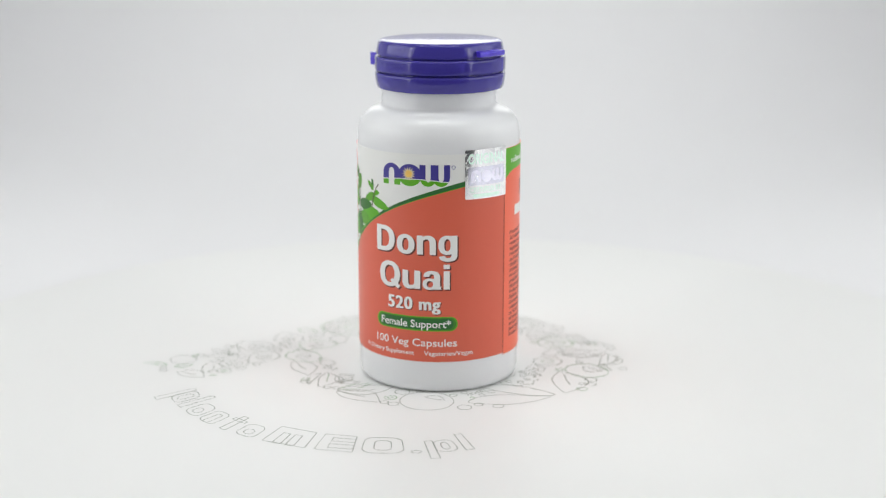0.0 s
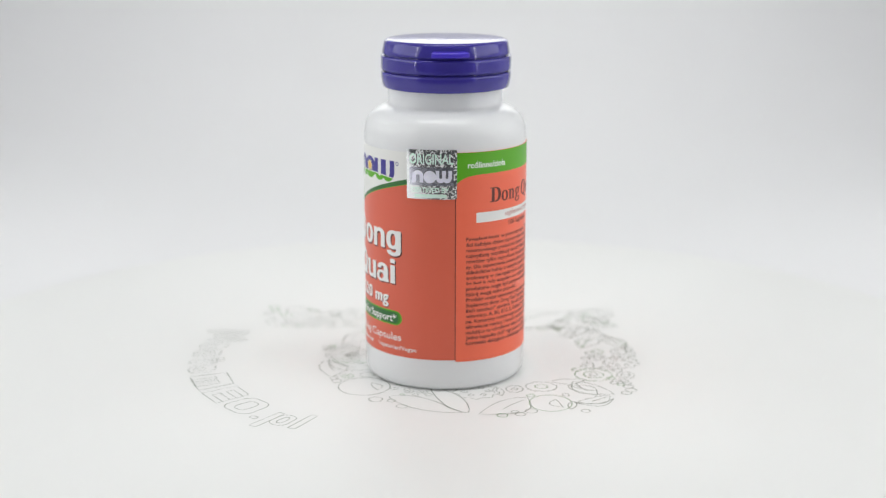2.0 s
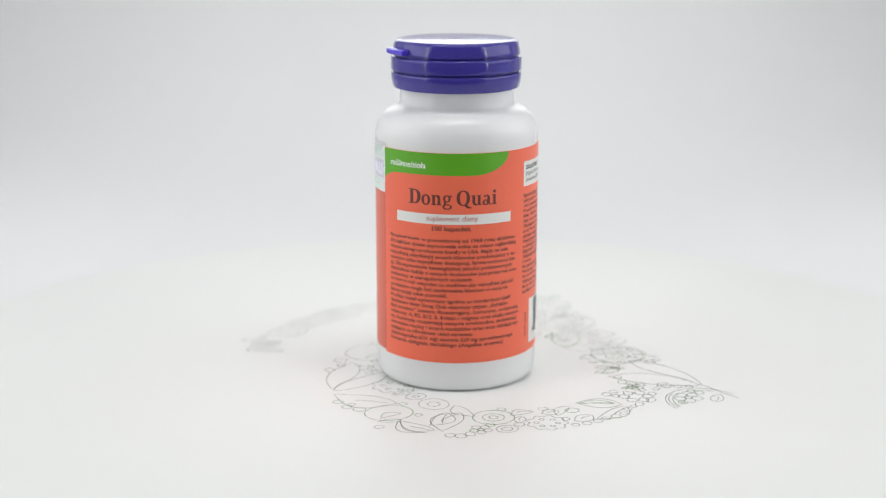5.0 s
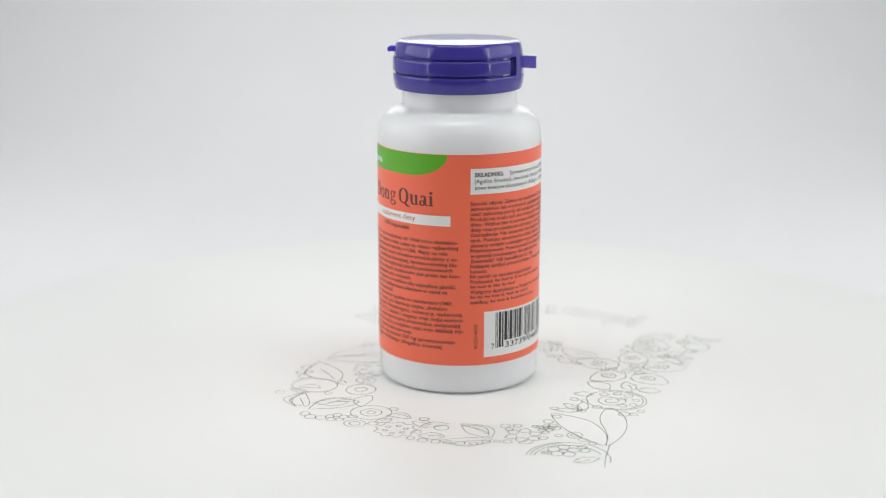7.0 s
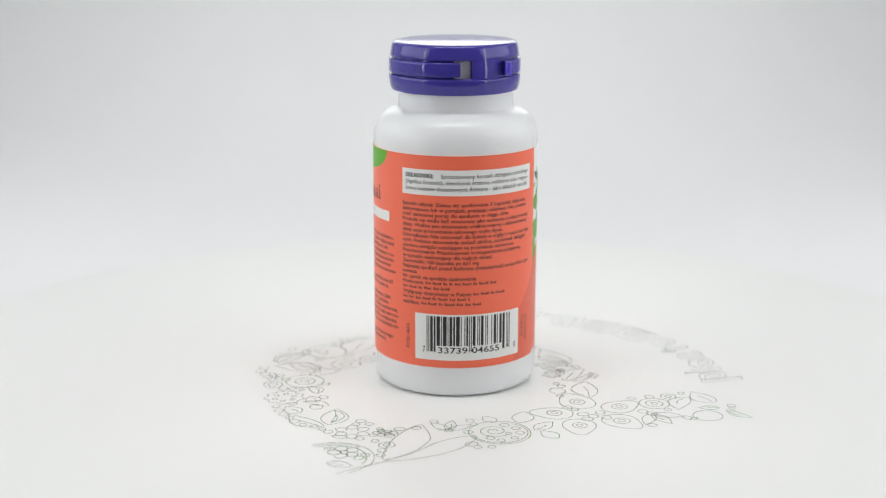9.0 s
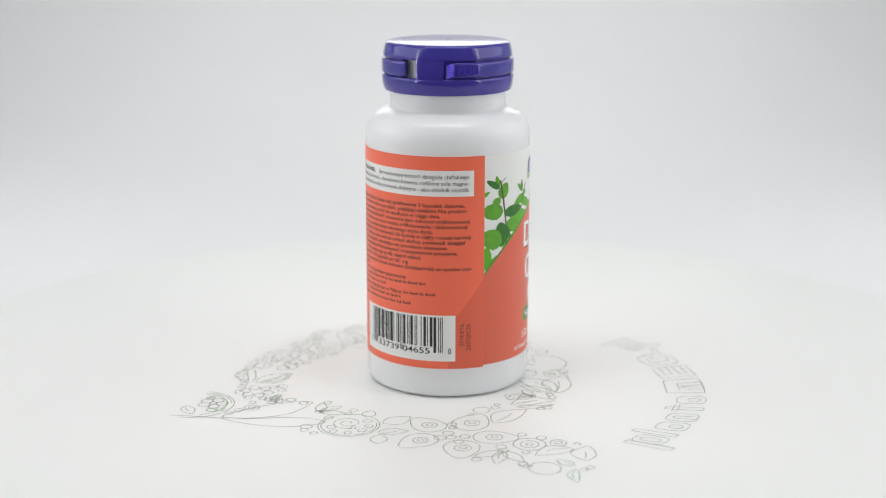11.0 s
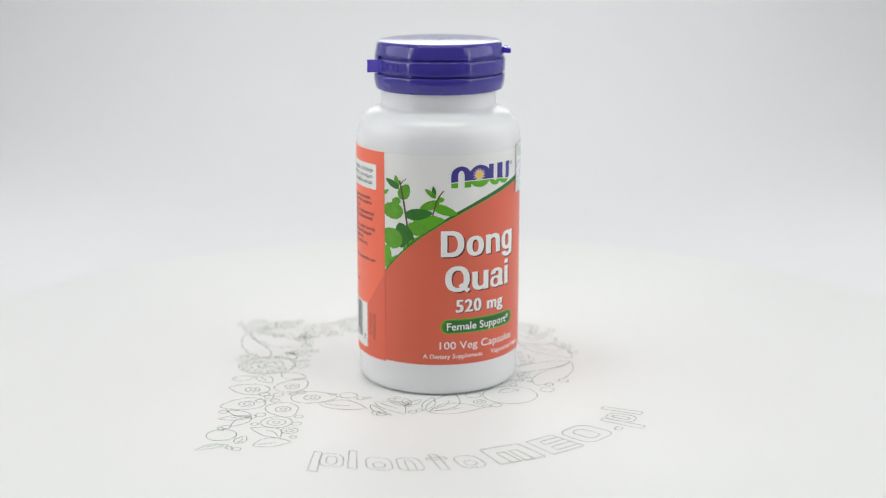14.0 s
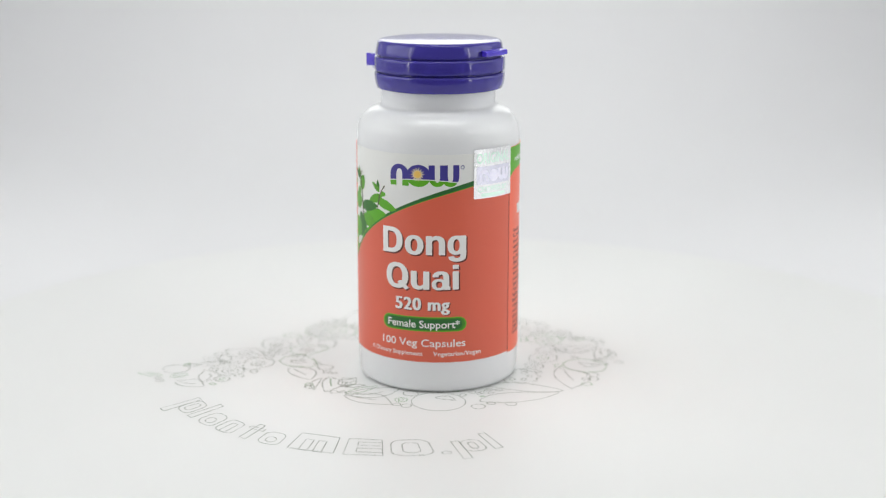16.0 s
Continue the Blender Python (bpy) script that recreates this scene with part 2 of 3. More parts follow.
def roll_on(bm, r, cut=1.6):
    """Bends a flat mesh, in millimetres along (round the bottle, up), onto the bottle."""
    xs = [v.co.x for v in bm.verts]
    x = math.floor(min(xs) / cut) * cut + cut
    while x < max(xs):
        bmesh.ops.bisect_plane(bm, geom=bm.verts[:] + bm.edges[:] + bm.faces[:], plane_co=(x, 0, 0), plane_no=(1, 0, 0), dist=1e-5)
        x += cut
    for v in bm.verts:
        a = v.co.x / R0
        v.co = (r * math.sin(a) / 1000, -r * math.cos(a) / 1000, v.co.y / 1000)
    bmesh.ops.recalc_face_normals(bm, faces=bm.faces)
    return bm


ARC = math.pi * R0 / 180  # millimetres for one degree


def lettering(name, body, a0, a1, base, top, mat, parent, r, bold=0.0, label="", upright=False, dx=0.0, dy=0.0, gap=1.0):
    """One line of text from angle a0 to a1, on the base line, with capitals up to top. upright: it reads upwards, from height base to top."""
    bm = flat_text(body, bold, gap)
    lo, hi = min(v.co.x for v in bm.verts), max(v.co.x for v in bm.verts)
    for v in bm.verts:
        if upright:
            v.co = (a1 * ARC - v.co.y / CAP_H * (a1 - a0) * ARC, base + (v.co.x - lo) / (hi - lo) * (top - base), 0)
        else:
            v.co = ((a0 + (v.co.x - lo) / (hi - lo) * (a1 - a0)) * ARC + dx, base + v.co.y / CAP_H * (top - base) + dy, 0)
    return part(name, roll_on(bm, r), mat, parent, label, smooth=False)


def outline_shape(points, r):
    """A filled flat shape on the bottle from its outline in (degrees, millimetres)."""
    bm = bmesh.new()
    bm.faces.new([bm.verts.new((a * ARC, z, 0)) for a, z in points])
    bmesh.ops.triangulate(bm, faces=bm.faces[:])
    return roll_on(bm, r)


def rounded(a0, a1, z0, z1, rad, n=7):
    """A rectangle with round corners; rad in millimetres."""
    pts = []
    for ca, cz, start in ((a1 * ARC - rad, z1 - rad, 0), (a0 * ARC + rad, z1 - rad, 90), (a0 * ARC + rad, z0 + rad, 180), (a1 * ARC - rad, z0 + rad, 270)):
        for i in range(n):
            t = radians(start + 90 * i / (n - 1))
            pts.append(((ca + rad * math.cos(t)) / ARC, cz + rad * math.sin(t)))
    return pts


def oval(a, z, ra, rz, n=28):
    return [(a + ra / ARC * math.cos(math.tau * i / n), z + rz * math.sin(math.tau * i / n)) for i in range(n)]


def leaf_outline(a, z, length, width, angle, wavy=0.0, n=11):
    """A leaf from its foot, pointing at the angle, with slightly toothed edges."""
    c, s = math.cos(radians(angle)), math.sin(radians(angle))
    pts = []
    for side in (1, -1):
        for i in (range(n) if side > 0 else range(n - 1, 0, -1)):
            k = i / n
            w = width / 2 * math.sin(math.pi * k ** 0.8) ** 0.62 * side * (1 + wavy * math.sin(i * 2.6))
            u = k * length
            pts.append((a + (u * c - w * s) / ARC, z + u * s + w * c))
        if side > 0:
            pts.append((a + length * c / ARC, z + length * s))
    return pts


# front label
F1, F2, F3, F4 = R0 + 0.18, R0 + 0.20, R0 + 0.22, R0 + 0.24
part("green_stripe", wrap(-89.5, 54, lambda d: curve_z(d) - 0.35, lambda d: curve_z(d) + 0.25 + 1.25 * max(0.0, (d + 89) / 107) ** 1.2, R0 + 0.17), DEEP_GREEN, front, "dark green curved stripe")
part("light_stripe", wrap(-89.5, 54, lambda d: curve_z(d) - 0.55, lambda d: curve_z(d) - 0.33, R0 + 0.175), LIME, front)


def sprig_leaf(a, z, length, width, angle, mat, r):
    """A leaf of the sprig, cut off where the coral field begins."""
    pts = [(max(x, -88.6), max(y, curve_z(x) + 0.2)) for x, y in leaf_outline(a - 0.8, z, length * 1.08, width * 1.18, angle, 0.05)]
    part("sprig_leaf", outline_shape(pts, r), mat, front)


for a, z, ln, w, g, m in ((-71.3, 69.0, 9.8, 3.6, 6, DARK_LEAF), (-72.1, 69.9, 9.0, 5.3, 176, MID_GREEN), (-74.1, 74.2, 3.6, 2.3, -174, MID_GREEN), (-74.5, 74.8, 6.0, 4.0, 60, MID_GREEN),
                          (-75.3, 78.7, 6.1, 2.1, 151, DARK_LEAF), (-76.1, 79.1, 4.2, 1.7, 105, MID_GREEN), (-69.3, 56.5, 9.3, 6.6, 109, DARK_LEAF), (-73.3, 58.2, 9.2, 6.4, 158, MID_GREEN),
                          (-66.4, 65.3, 11.6, 5.1, 10, LIME), (-70.1, 64.8, 8.5, 4.2, -11, MID_GREEN), (-88.3, 48.5, 8.3, 4.7, 78, LIME), (-85.6, 46.8, 7.9, 3.2, 54, MID_GREEN),
                          (-72.9, 54.8, 11.7, 3.4, 37, LIME), (-89.5, 75.9, 3.5, 1.3, 30, LIME), (-47.2, 74.1, 7.1, 2.8, -162, MID_GREEN), (-52.3, 72.8, 9.4, 3.0, -20, LIME),
                          (-49.6, 75.7, 4.8, 1.5, 140, MID_GREEN), (-50.5, 76.2, 3.7, 1.3, 98, DARK_LEAF), (-49.1, 75.0, 2.6, 1.7, 3, LIME)):
    sprig_leaf(a, z, ln, w, g, m, F1 + 0.012 * ((int(abs(a) * 7 + z * 3) % 4)))
part("sprig_stem", outline_shape([(-70.7, 64.6), (-73.5, 74.4), (-76.3, 81.6), (-75.0, 81.6), (-72.2, 74.4), (-69.4, 64.5)], F1 + 0.06), STEM, front)
part("sprig_stem", outline_shape([(-75.2, 80.4), (-73.6, 81.4), (-71.2, 82.4), (-70.5, 82.4), (-72.9, 81.4), (-74.5, 80.3)], F1 + 0.06), STEM, front)
part("sprig_stem", outline_shape([(-53.2, 69.0), (-50.5, 74.5), (-48.6, 76.5), (-45.8, 78.5), (-44.8, 78.4), (-47.7, 76.4), (-49.6, 74.4), (-52.3, 69.0)], F1 + 0.055), STEM, front)

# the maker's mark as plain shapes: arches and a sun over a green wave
def arch(a0, a1, z0, z1, leg, flip=False):
    """A plain round-topped arch; flipped, a cup."""
    mid, half = (a0 + a1) / 2, (a1 - a0) / 2
    rim = [(mid - half * math.cos(math.pi * i / 14), math.sin(math.pi * i / 14)) for i in range(15)]
    inn = [(mid + (half - leg) * math.cos(math.pi * i / 14), math.sin(math.pi * i / 14)) for i in range(15)]
    cut = z0 + (z1 - z0) * 0.55
    pts = [(a0, z0)] + [(a, cut + (z1 - cut) * s) for a, s in rim] + [(a1, z0), (a1 - leg, z0)]
    pts += [(a, cut + (z1 - 1.6 - cut) * s) for a, s in inn] + [(a0 + leg, z0)]
    return [(a, z0 + z1 - z) for a, z in reversed(pts)] if flip else pts


def wave(d):
    """Height of the pale line that parts the emblem's navy top from its green foot."""
    return 81.0 + 0.95 * math.sin((d + 40) / 48 * math.pi) - 0.5 * (d + 40) / 48


def emblem_shape(points, lift=0.0):
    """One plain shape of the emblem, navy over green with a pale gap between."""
    a0, a1 = min(p[0] for p in points), max(p[0] for p in points)
    for name, mat, shift, over in (("emblem_top", NAVY_INK, 0.35, True), ("emblem_foot", LIME, 0.0, False)):
        bm = bmesh.new()
        bm.faces.new([bm.verts.new((x * ARC, z, 0)) for x, z in points])
        bmesh.ops.triangulate(bm, faces=bm.faces[:])
        at = Vector((a0 * ARC, wave(a0) + shift, 0))
        way = Vector((a1 * ARC, wave(a1) + shift, 0)) - at
        bmesh.ops.bisect_plane(bm, geom=bm.verts[:] + bm.edges[:] + bm.faces[:], dist=1e-5, plane_co=at, plane_no=(-way.y, way.x, 0), clear_inner=over, clear_outer=not over)
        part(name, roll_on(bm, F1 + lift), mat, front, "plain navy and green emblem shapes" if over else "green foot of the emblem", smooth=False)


emblem_shape(arch(-40.3, -26.4, 79.3, 87.2, 4.7))
emblem_shape(oval(-19.6, 83.2, 4.6, 4.1), 0.004)
emblem_shape(arch(-12.6, -0.9, 79.2, 87.2, 4.1, True), 0.008)
emblem_shape(arch(-3.9, 8.0, 79.2, 87.2, 4.1, True), 0.012)
part("emblem_sun", outline_shape(oval(-20.3, 83.7, 1.3, 1.3), F2 + 0.012), SUN_INK, front)
for i in range(14):
    t = math.tau * i / 14
    c, w = math.cos(t), math.sin(t)
    part("sun_ray", outline_shape([(-20.3 + (1.2 * c - 0.34 * w) / ARC, 83.7 + 1.2 * w + 0.34 * c), (-20.3 + (1.2 * c + 0.34 * w) / ARC, 83.7 + 1.2 * w - 0.34 * c),
                                   (-20.3 + 2.7 * c / ARC, 83.7 + 2.7 * w)], F2 + 0.004), CREAM_INK, front)
part("mark_ring", outline_shape(oval(10.3, 86.3, 0.75, 0.75), F1), NAVY_INK, front)
part("mark_ring", outline_shape(oval(10.3, 86.3, 0.52, 0.52), F1 + 0.01), PAPER, front)

def bent(cx, cy, rx, ry, t0, t1, n=9, power=2.25):
    """Points along a slightly squared ellipse, from angle t0 to t1 in degrees."""
    pts = []
    for i in range(n):
        c, s = math.cos(radians(t0 + (t1 - t0) * i / (n - 1))), math.sin(radians(t0 + (t1 - t0) * i / (n - 1)))
        pts.append((cx + rx * math.copysign(abs(c) ** (2 / power), c), cy + ry * math.copysign(abs(s) ** (2 / power), s)))
    return pts


def hoop(cx, cy, rx, ry, wx, wy):
    return (bent(cx, cy, rx, ry, 0, 360, 33), bent(cx, cy, rx - wx, ry - wy, 0, 360, 33))


def slab(x0, x1, y0, y1):
    return ([(x0, y0), (x0, y1)], [(x1, y0), (x1, y1)])


ARCH = ([(0.60, 0)] + bent(0.34, 0.46, 0.26, 0.29, 0, 90) + bent(0.34, 0.56, 0.18, 0.19, 90, 160, 5),
        [(0.405, 0)] + bent(0.31, 0.44, 0.095, 0.155, 0, 90) + bent(0.31, 0.44, 0.125, 0.155, 90, 180, 5))
# strokes of the heavy sans-serif letters: two edges each, capitals one unit high; and the width
GLYPHS = {
    "D": ((slab(0, 0.20, 0, 1), ([(0.15, 1)] + bent(0.33, 0.5, 0.41, 0.5, 90, -90, 17) + [(0.15, 0)],
                                [(0.15, 0.835)] + bent(0.31, 0.5, 0.22, 0.335, 90, -90, 17) + [(0.15, 0.165)])), 0.74),
    "o": ((hoop(0.305, 0.37, 0.305, 0.385, 0.195, 0.145),), 0.61),
    "n": ((slab(0, 0.195, 0, 0.74), ARCH), 0.60),
    "u": ((slab(0.405, 0.60, 0, 0.74), tuple([(0.60 - x, 0.74 - y) for x, y in edge] for edge in ARCH)), 0.60),
    "g": ((hoop(0.285, 0.375, 0.285, 0.375, 0.185, 0.14), slab(0.41, 0.60, -0.02, 0.74),
           ([(0.60, -0.02)] + bent(0.31, -0.04, 0.29, 0.23, 0, -175, 15), [(0.41, -0.02)] + bent(0.31, -0.03, 0.10, 0.095, 0, -175, 15))), 0.60),
    "Q": ((hoop(0.40, 0.5, 0.40, 0.52, 0.205, 0.17), ([(0.42, 0.23), (0.71, -0.06)], [(0.53, 0.33), (0.82, 0.05)])), 0.81),
    "a": ((slab(0.365, 0.555, 0.10, 0.52), slab(0.375, 0.59, 0, 0.13),
           ([(0.555, 0.50)] + bent(0.29, 0.51, 0.265, 0.245, 0, 180, 15), [(0.365, 0.48)] + bent(0.29, 0.515, 0.075, 0.105, 0, 180, 15)),
           hoop(0.235, 0.215, 0.235, 0.23, 0.135, 0.10)), 0.59),
    "i": ((slab(0, 0.195, 0, 0.74), slab(0, 0.195, 0.83, 1)), 0.195),
}


def strokes(name, words, a0, a1, base, top, mat, r, label="", dx=0.0, dy=0.0, gap=0.075, shapes=None, parent=None):
    """Letters built stroke by stroke, of the heavy sans-serif kind or of the shapes given."""
    shapes = shapes or GLYPHS
    total = sum(shapes[c][1] for c in words) + gap * (len(words) - 1)
    x = 0.0
    for c in words:
        bm = bmesh.new()
        for k, (outer, inner) in enumerate(shapes[c][0]):
            one = bmesh.new()
            rows = [[one.verts.new(((a0 + (x + px) / total * (a1 - a0)) * ARC + dx, base + py * (top - base) + dy, 0)) for px, py in edge] for edge in (outer, inner)]
            for i in range(len(outer) - 1):
                one.faces.new((rows[0][i], rows[0][i + 1], rows[1][i + 1], rows[1][i]))
            roll_on(one, r + 0.004 * k)
            me = bpy.data.meshes.new("stroke")
            one.to_mesh(me)
            one.free()
            bm.from_mesh(me)
            bpy.data.meshes.remove(me)
        if bm.verts:
            part(name, bm, mat, parent or front, label, smooth=False)
        x += shapes[c][1] + gap


def heavy(words, a0, a1, base, top, extra, drop):
    """White numerals with a dark drop shadow; each is printed twice, a little apart, to thicken its stems."""
    for k, side in enumerate((-1, 1)):
        lettering("heading_shadow", words, a0, a1, base, top, SHADOW_INK, front, F1 + 0.005 * k, 0.012, gap=1.1, dx=drop + side * extra, dy=-drop * 0.85)
        lettering("heading", words, a0, a1, base, top, WHITE_INK, front, F2 + 0.005 * k, 0.012, "heavy white heading letters", gap=1.1, dx=side * extra)


for words, a0, a1, base, top in (("Dong", -47.2, 13.1, 53.75, 63.45), ("Quai", -44.3, 7.9, 40.55, 50.0)):
    strokes("heading_shadow", words, a0, a1, base, top, SHADOW_INK, F1, dx=0.55, dy=-0.48)
    strokes("heading", words, a0, a1, base, top, WHITE_INK, F2, "heavy white heading letters")
# shade at the back label's cut edge, painted as a dark strip
part("seam_shade", wrap(51.75, 52.28, 12.45, 74.0, F1), SHADOW_INK, front, "thin dark line of painted shade along the overlapping edge")
heavy("520 mg", -36.6, 1.4, 32.6, 37.2, 0.2, 0.34)
part("pill_border", outline_shape(rounded(-47.3, 13.6, 24.4, 30.0, 2.75), F1), LIME, front, "lime rim of a rounded green badge")
part("pill_glow", outline_shape(rounded(-46.2, 12.5, 24.8, 29.6, 2.35), F1 + 0.01), MID_BADGE, front)
part("pill_badge", outline_shape(rounded(-44.2, 10.6, 25.15, 29.25, 2.0), F2), DEEP_GREEN, front, "rounded green badge")
lettering("badge_text", "Female Support*", -43.1, 8.8, 25.75, 28.5, WHITE_INK, front, F3, 0.012)
lettering("count_text", "100 Veg Capsules", -48.0, 13.0, 18.5, 21.3, WHITE_INK, front, F2, 0.008)
lettering("small_text", "A Dietary Supplement", -59.5, -16.9, 14.9, 16.5, WHITE_INK, front, F2, 0.01)
lettering("small_text", "Vegetarian/Vegan", -9.7, 24.6, 14.95, 16.55, WHITE_INK, front, F2, 0.01)

# hologram seal over the seam of the two labels
def foil(name, colour, smooth, rough, size, share):
    """Embossed foil: fine mirror-like and matt flecks side by side, so that it darkens face on and flares white at a slant."""
    m = bpy.data.materials.new(name)
    m.use_nodes = True
    nt = m.node_tree
    b = nt.nodes["Principled BSDF"]
    b.inputs["Metallic"].default_value = 1.0
    b.inputs["Base Color"].default_value = (*colour, 1)
    co, fleck, grade = nt.nodes.new("ShaderNodeTexCoord"), nt.nodes.new("ShaderNodeTexNoise"), nt.nodes.new("ShaderNodeMapRange")
    fleck.inputs["Scale"].default_value, fleck.inputs["Detail"].default_value, fleck.inputs["Distortion"].default_value = size, 2, 1.5
    grade.inputs["From Min"].default_value, grade.inputs["From Max"].default_value = share - 0.05, share + 0.05
    grade.inputs["To Min"].default_value, grade.inputs["To Max"].default_value = smooth, rough
    nt.links.new(co.outputs["Object"], fleck.inputs["Vector"])
    nt.links.new(fleck.outputs["Fac"], grade.inputs["Value"])
    nt.links.new(grade.outputs["Result"], b.inputs["Roughness"])
    return m


HOLO = foil("hologram_foil", (0.93, 0.94, 0.94), 0.05, 0.5, 800, 0.56)
HOLO_TEXT = foil("hologram_green_foil", (0.80, 0.96, 0.88), 0.5, 0.75, 900, 0.5)
HOLO_PLATE = foil("hologram_violet_foil", (0.80, 0.80, 0.90), 0.10, 0.2, 500, 0.5)
HOLO_MARK = foil("hologram_lilac_foil", (0.88, 0.87, 0.97), 0.5, 0.7, 900, 0.5)
S0 = R0 + 0.36
seal = part("hologram_seal", outline_shape(rounded(18.3, 52.9, 74.1, 92.4, 0.5), S0), HOLO, bottle, "silvery holographic square seal over the label seam")
lettering("seal_text", "ORIGINAL", 20.3, 50.5, 87.2, 90.8, HOLO_TEXT, seal, S0 + 0.03, 0.02)
part("seal_plate", outline_shape(rounded(20.3, 50.8, 79.2, 86.0, 0.7), S0 + 0.02), HOLO_PLATE, seal, "violet-grey foil plate")
part("seal_mark", outline_shape(arch(22.4, 30.2, 80.2, 84.8, 2.6), S0 + 0.04), HOLO_MARK, seal)
part("seal_mark", outline_shape(oval(34.6, 82.4, 2.3, 2.3), S0 + 0.04), HOLO_MARK, seal)
part("seal_mark", outline_shape(arch(38.6, 45.2, 80.2, 84.8, 2.4, True), S0 + 0.04), HOLO_MARK, seal)
part("seal_mark", outline_shape(arch(43.0, 49.4, 80.2, 84.8, 2.4, True), S0 + 0.045), HOLO_MARK, seal)
lettering("seal_text", "CERTIFIED BY", 21.5, 47.5, 76.6, 78.4, HOLO_TEXT, seal, S0 + 0.03, 0.02)
part("seal_bar", outline_shape(rounded(24, 46, 74.6, 76.0, 0.3), S0 + 0.03), HOLO_TEXT, seal)

# back label
UNDER = material("coral_show_through", (0.76, 0.128, 0.068), 0.36, ripple=0.7, grain=0.06, grain_size=1500, blotch=0.12, blotch_size=70, second=(0.64, 0.10, 0.052))
part("show_through", wrap(247, 271.7, 11.85, lambda d: 46.3 - 1.06 * (271.7 - d) ** 0.88, R0 + 0.275), UNDER, back, "darker coral where the front label shows through")
B1, B2 = R0 + 0.29, R0 + 0.31


def swoosh(d):
    if d < 122:
        return 83.1 - 3.5 * math.exp(-(d - 52.5) / 5.5)
    return 83.1 + 8.1 * (1 - math.sqrt(max(0.0, 1 - ((d - 122) / 27.0) ** 2)))


part("green_header", wrap(52.4, 148.9, swoosh, 91.25, B1, steps=110), LIME, back, "leaf-green header with a round end")
lettering("header_text", "roślinne/zioła", 60.3, 90.2, 85.5, 87.6, WHITE_INK, back, B2, 0.02)
SERIF_ARCH = ([(0.54, 0)] + bent(0.34, 0.44, 0.20, 0.25, 0, 115, 9), [(0.38, 0)] + bent(0.30, 0.42, 0.08, 0.16, 0, 115, 9))
SERIF = {
    "D": ((slab(0.10, 0.30, 0, 1), slab(0, 0.40, 0, 0.07), slab(0, 0.40, 0.93, 1),
           ([(0.28, 1)] + bent(0.36, 0.5, 0.42, 0.5, 90, -90, 17) + [(0.28, 0)], [(0.28, 0.92)] + bent(0.36, 0.5, 0.20, 0.42, 90, -90, 17) + [(0.28, 0.08)])), 0.78),
    "o": ((hoop(0.27, 0.33, 0.27, 0.36, 0.16, 0.08),), 0.54),
    "n": ((slab(0.07, 0.23, 0, 0.68), slab(0, 0.30, 0, 0.06), slab(0, 0.2, 0.62, 0.68), SERIF_ARCH, slab(0.32, 0.61, 0, 0.06)), 0.61),
    "g": ((hoop(0.25, 0.45, 0.21, 0.24, 0.12, 0.07), hoop(0.27, -0.10, 0.27, 0.18, 0.11, 0.07), slab(0.38, 0.56, 0.58, 0.67), slab(0.08, 0.20, 0.04, 0.26)), 0.54),
    " ": ((), 0.16),
    "Q": ((hoop(0.38, 0.5, 0.38, 0.52, 0.19, 0.075), ([(0.40, 0.04), (0.60, -0.2), (0.85, -0.2)], [(0.56, 0.10), (0.72, -0.09), (0.86, -0.13)])), 0.78),
    "u": ((slab(0.38, 0.54, 0, 0.68), tuple([(0.61 - x, 0.68 - y) for x, y in edge] for edge in SERIF_ARCH), slab(0, 0.2, 0.62, 0.68), slab(0.31, 0.5, 0.62, 0.68), slab(0.4, 0.62, 0, 0.06)), 0.61),
    "a": ((slab(0.29, 0.45, 0.06, 0.5), ([(0.45, 0.48)] + bent(0.25, 0.48, 0.20, 0.21, 0, 165, 9), [(0.29, 0.46)] + bent(0.24, 0.48, 0.05, 0.14, 0, 165, 9)),
           hoop(0.19, 0.17, 0.19, 0.19, 0.12, 0.07), slab(0.38, 0.54, 0, 0.08)), 0.53),
    "i": ((slab(0.07, 0.23, 0, 0.68), slab(0, 0.30, 0, 0.06), slab(0, 0.2, 0.62, 0.68), hoop(0.15, 0.88, 0.1, 0.1, 0.099, 0.099)), 0.30),
}
strokes("back_title", "Dong Quai", 77.2, 139.5, 72.1, 77.6, BROWN_INK, B1, "dark brown serif title letters", gap=0.05, shapes=SERIF, parent=back)
part("white_strip", outline_shape(rounded(66.6, 151.2, 64.9, 68.7, 0.15), B1), PAPER, back)
lettering("strip_text", "suplement diety", 90.6, 126.0, 66.2, 68.1, RED_INK, back, B2, 0.0)
lettering("count_text", "100 kapsułek", 94.6, 121.5, 62.5, 64.1, BROWN_INK, back, B1, 0.02)


def bar_of_print(a0, a1, base, height, mat=None):
    """A word that stays unread: a row of small upright bars, one for each letter."""
    bm = bmesh.new()
    n = max(1, round((a1 - a0) / 1.35))
    step = (a1 - a0) / n
    for i in range(n):
        tall = height * (1.5 if i == 0 else (1.0, 0.9, 1.35, 1.0, 1.1)[(i * 3 + n) % 5])
        x0, x1 = (a0 + i * step) * ARC, (a0 + (i + 0.68) * step) * ARC
        bm.faces.new([bm.verts.new(q) for q in ((x0, base, 0), (x1, base, 0), (x1, base + tall, 0), (x0, base + tall, 0))])
    part("print_bar", roll_on(bm, B1), mat or BROWN_INK, back, smooth=False)


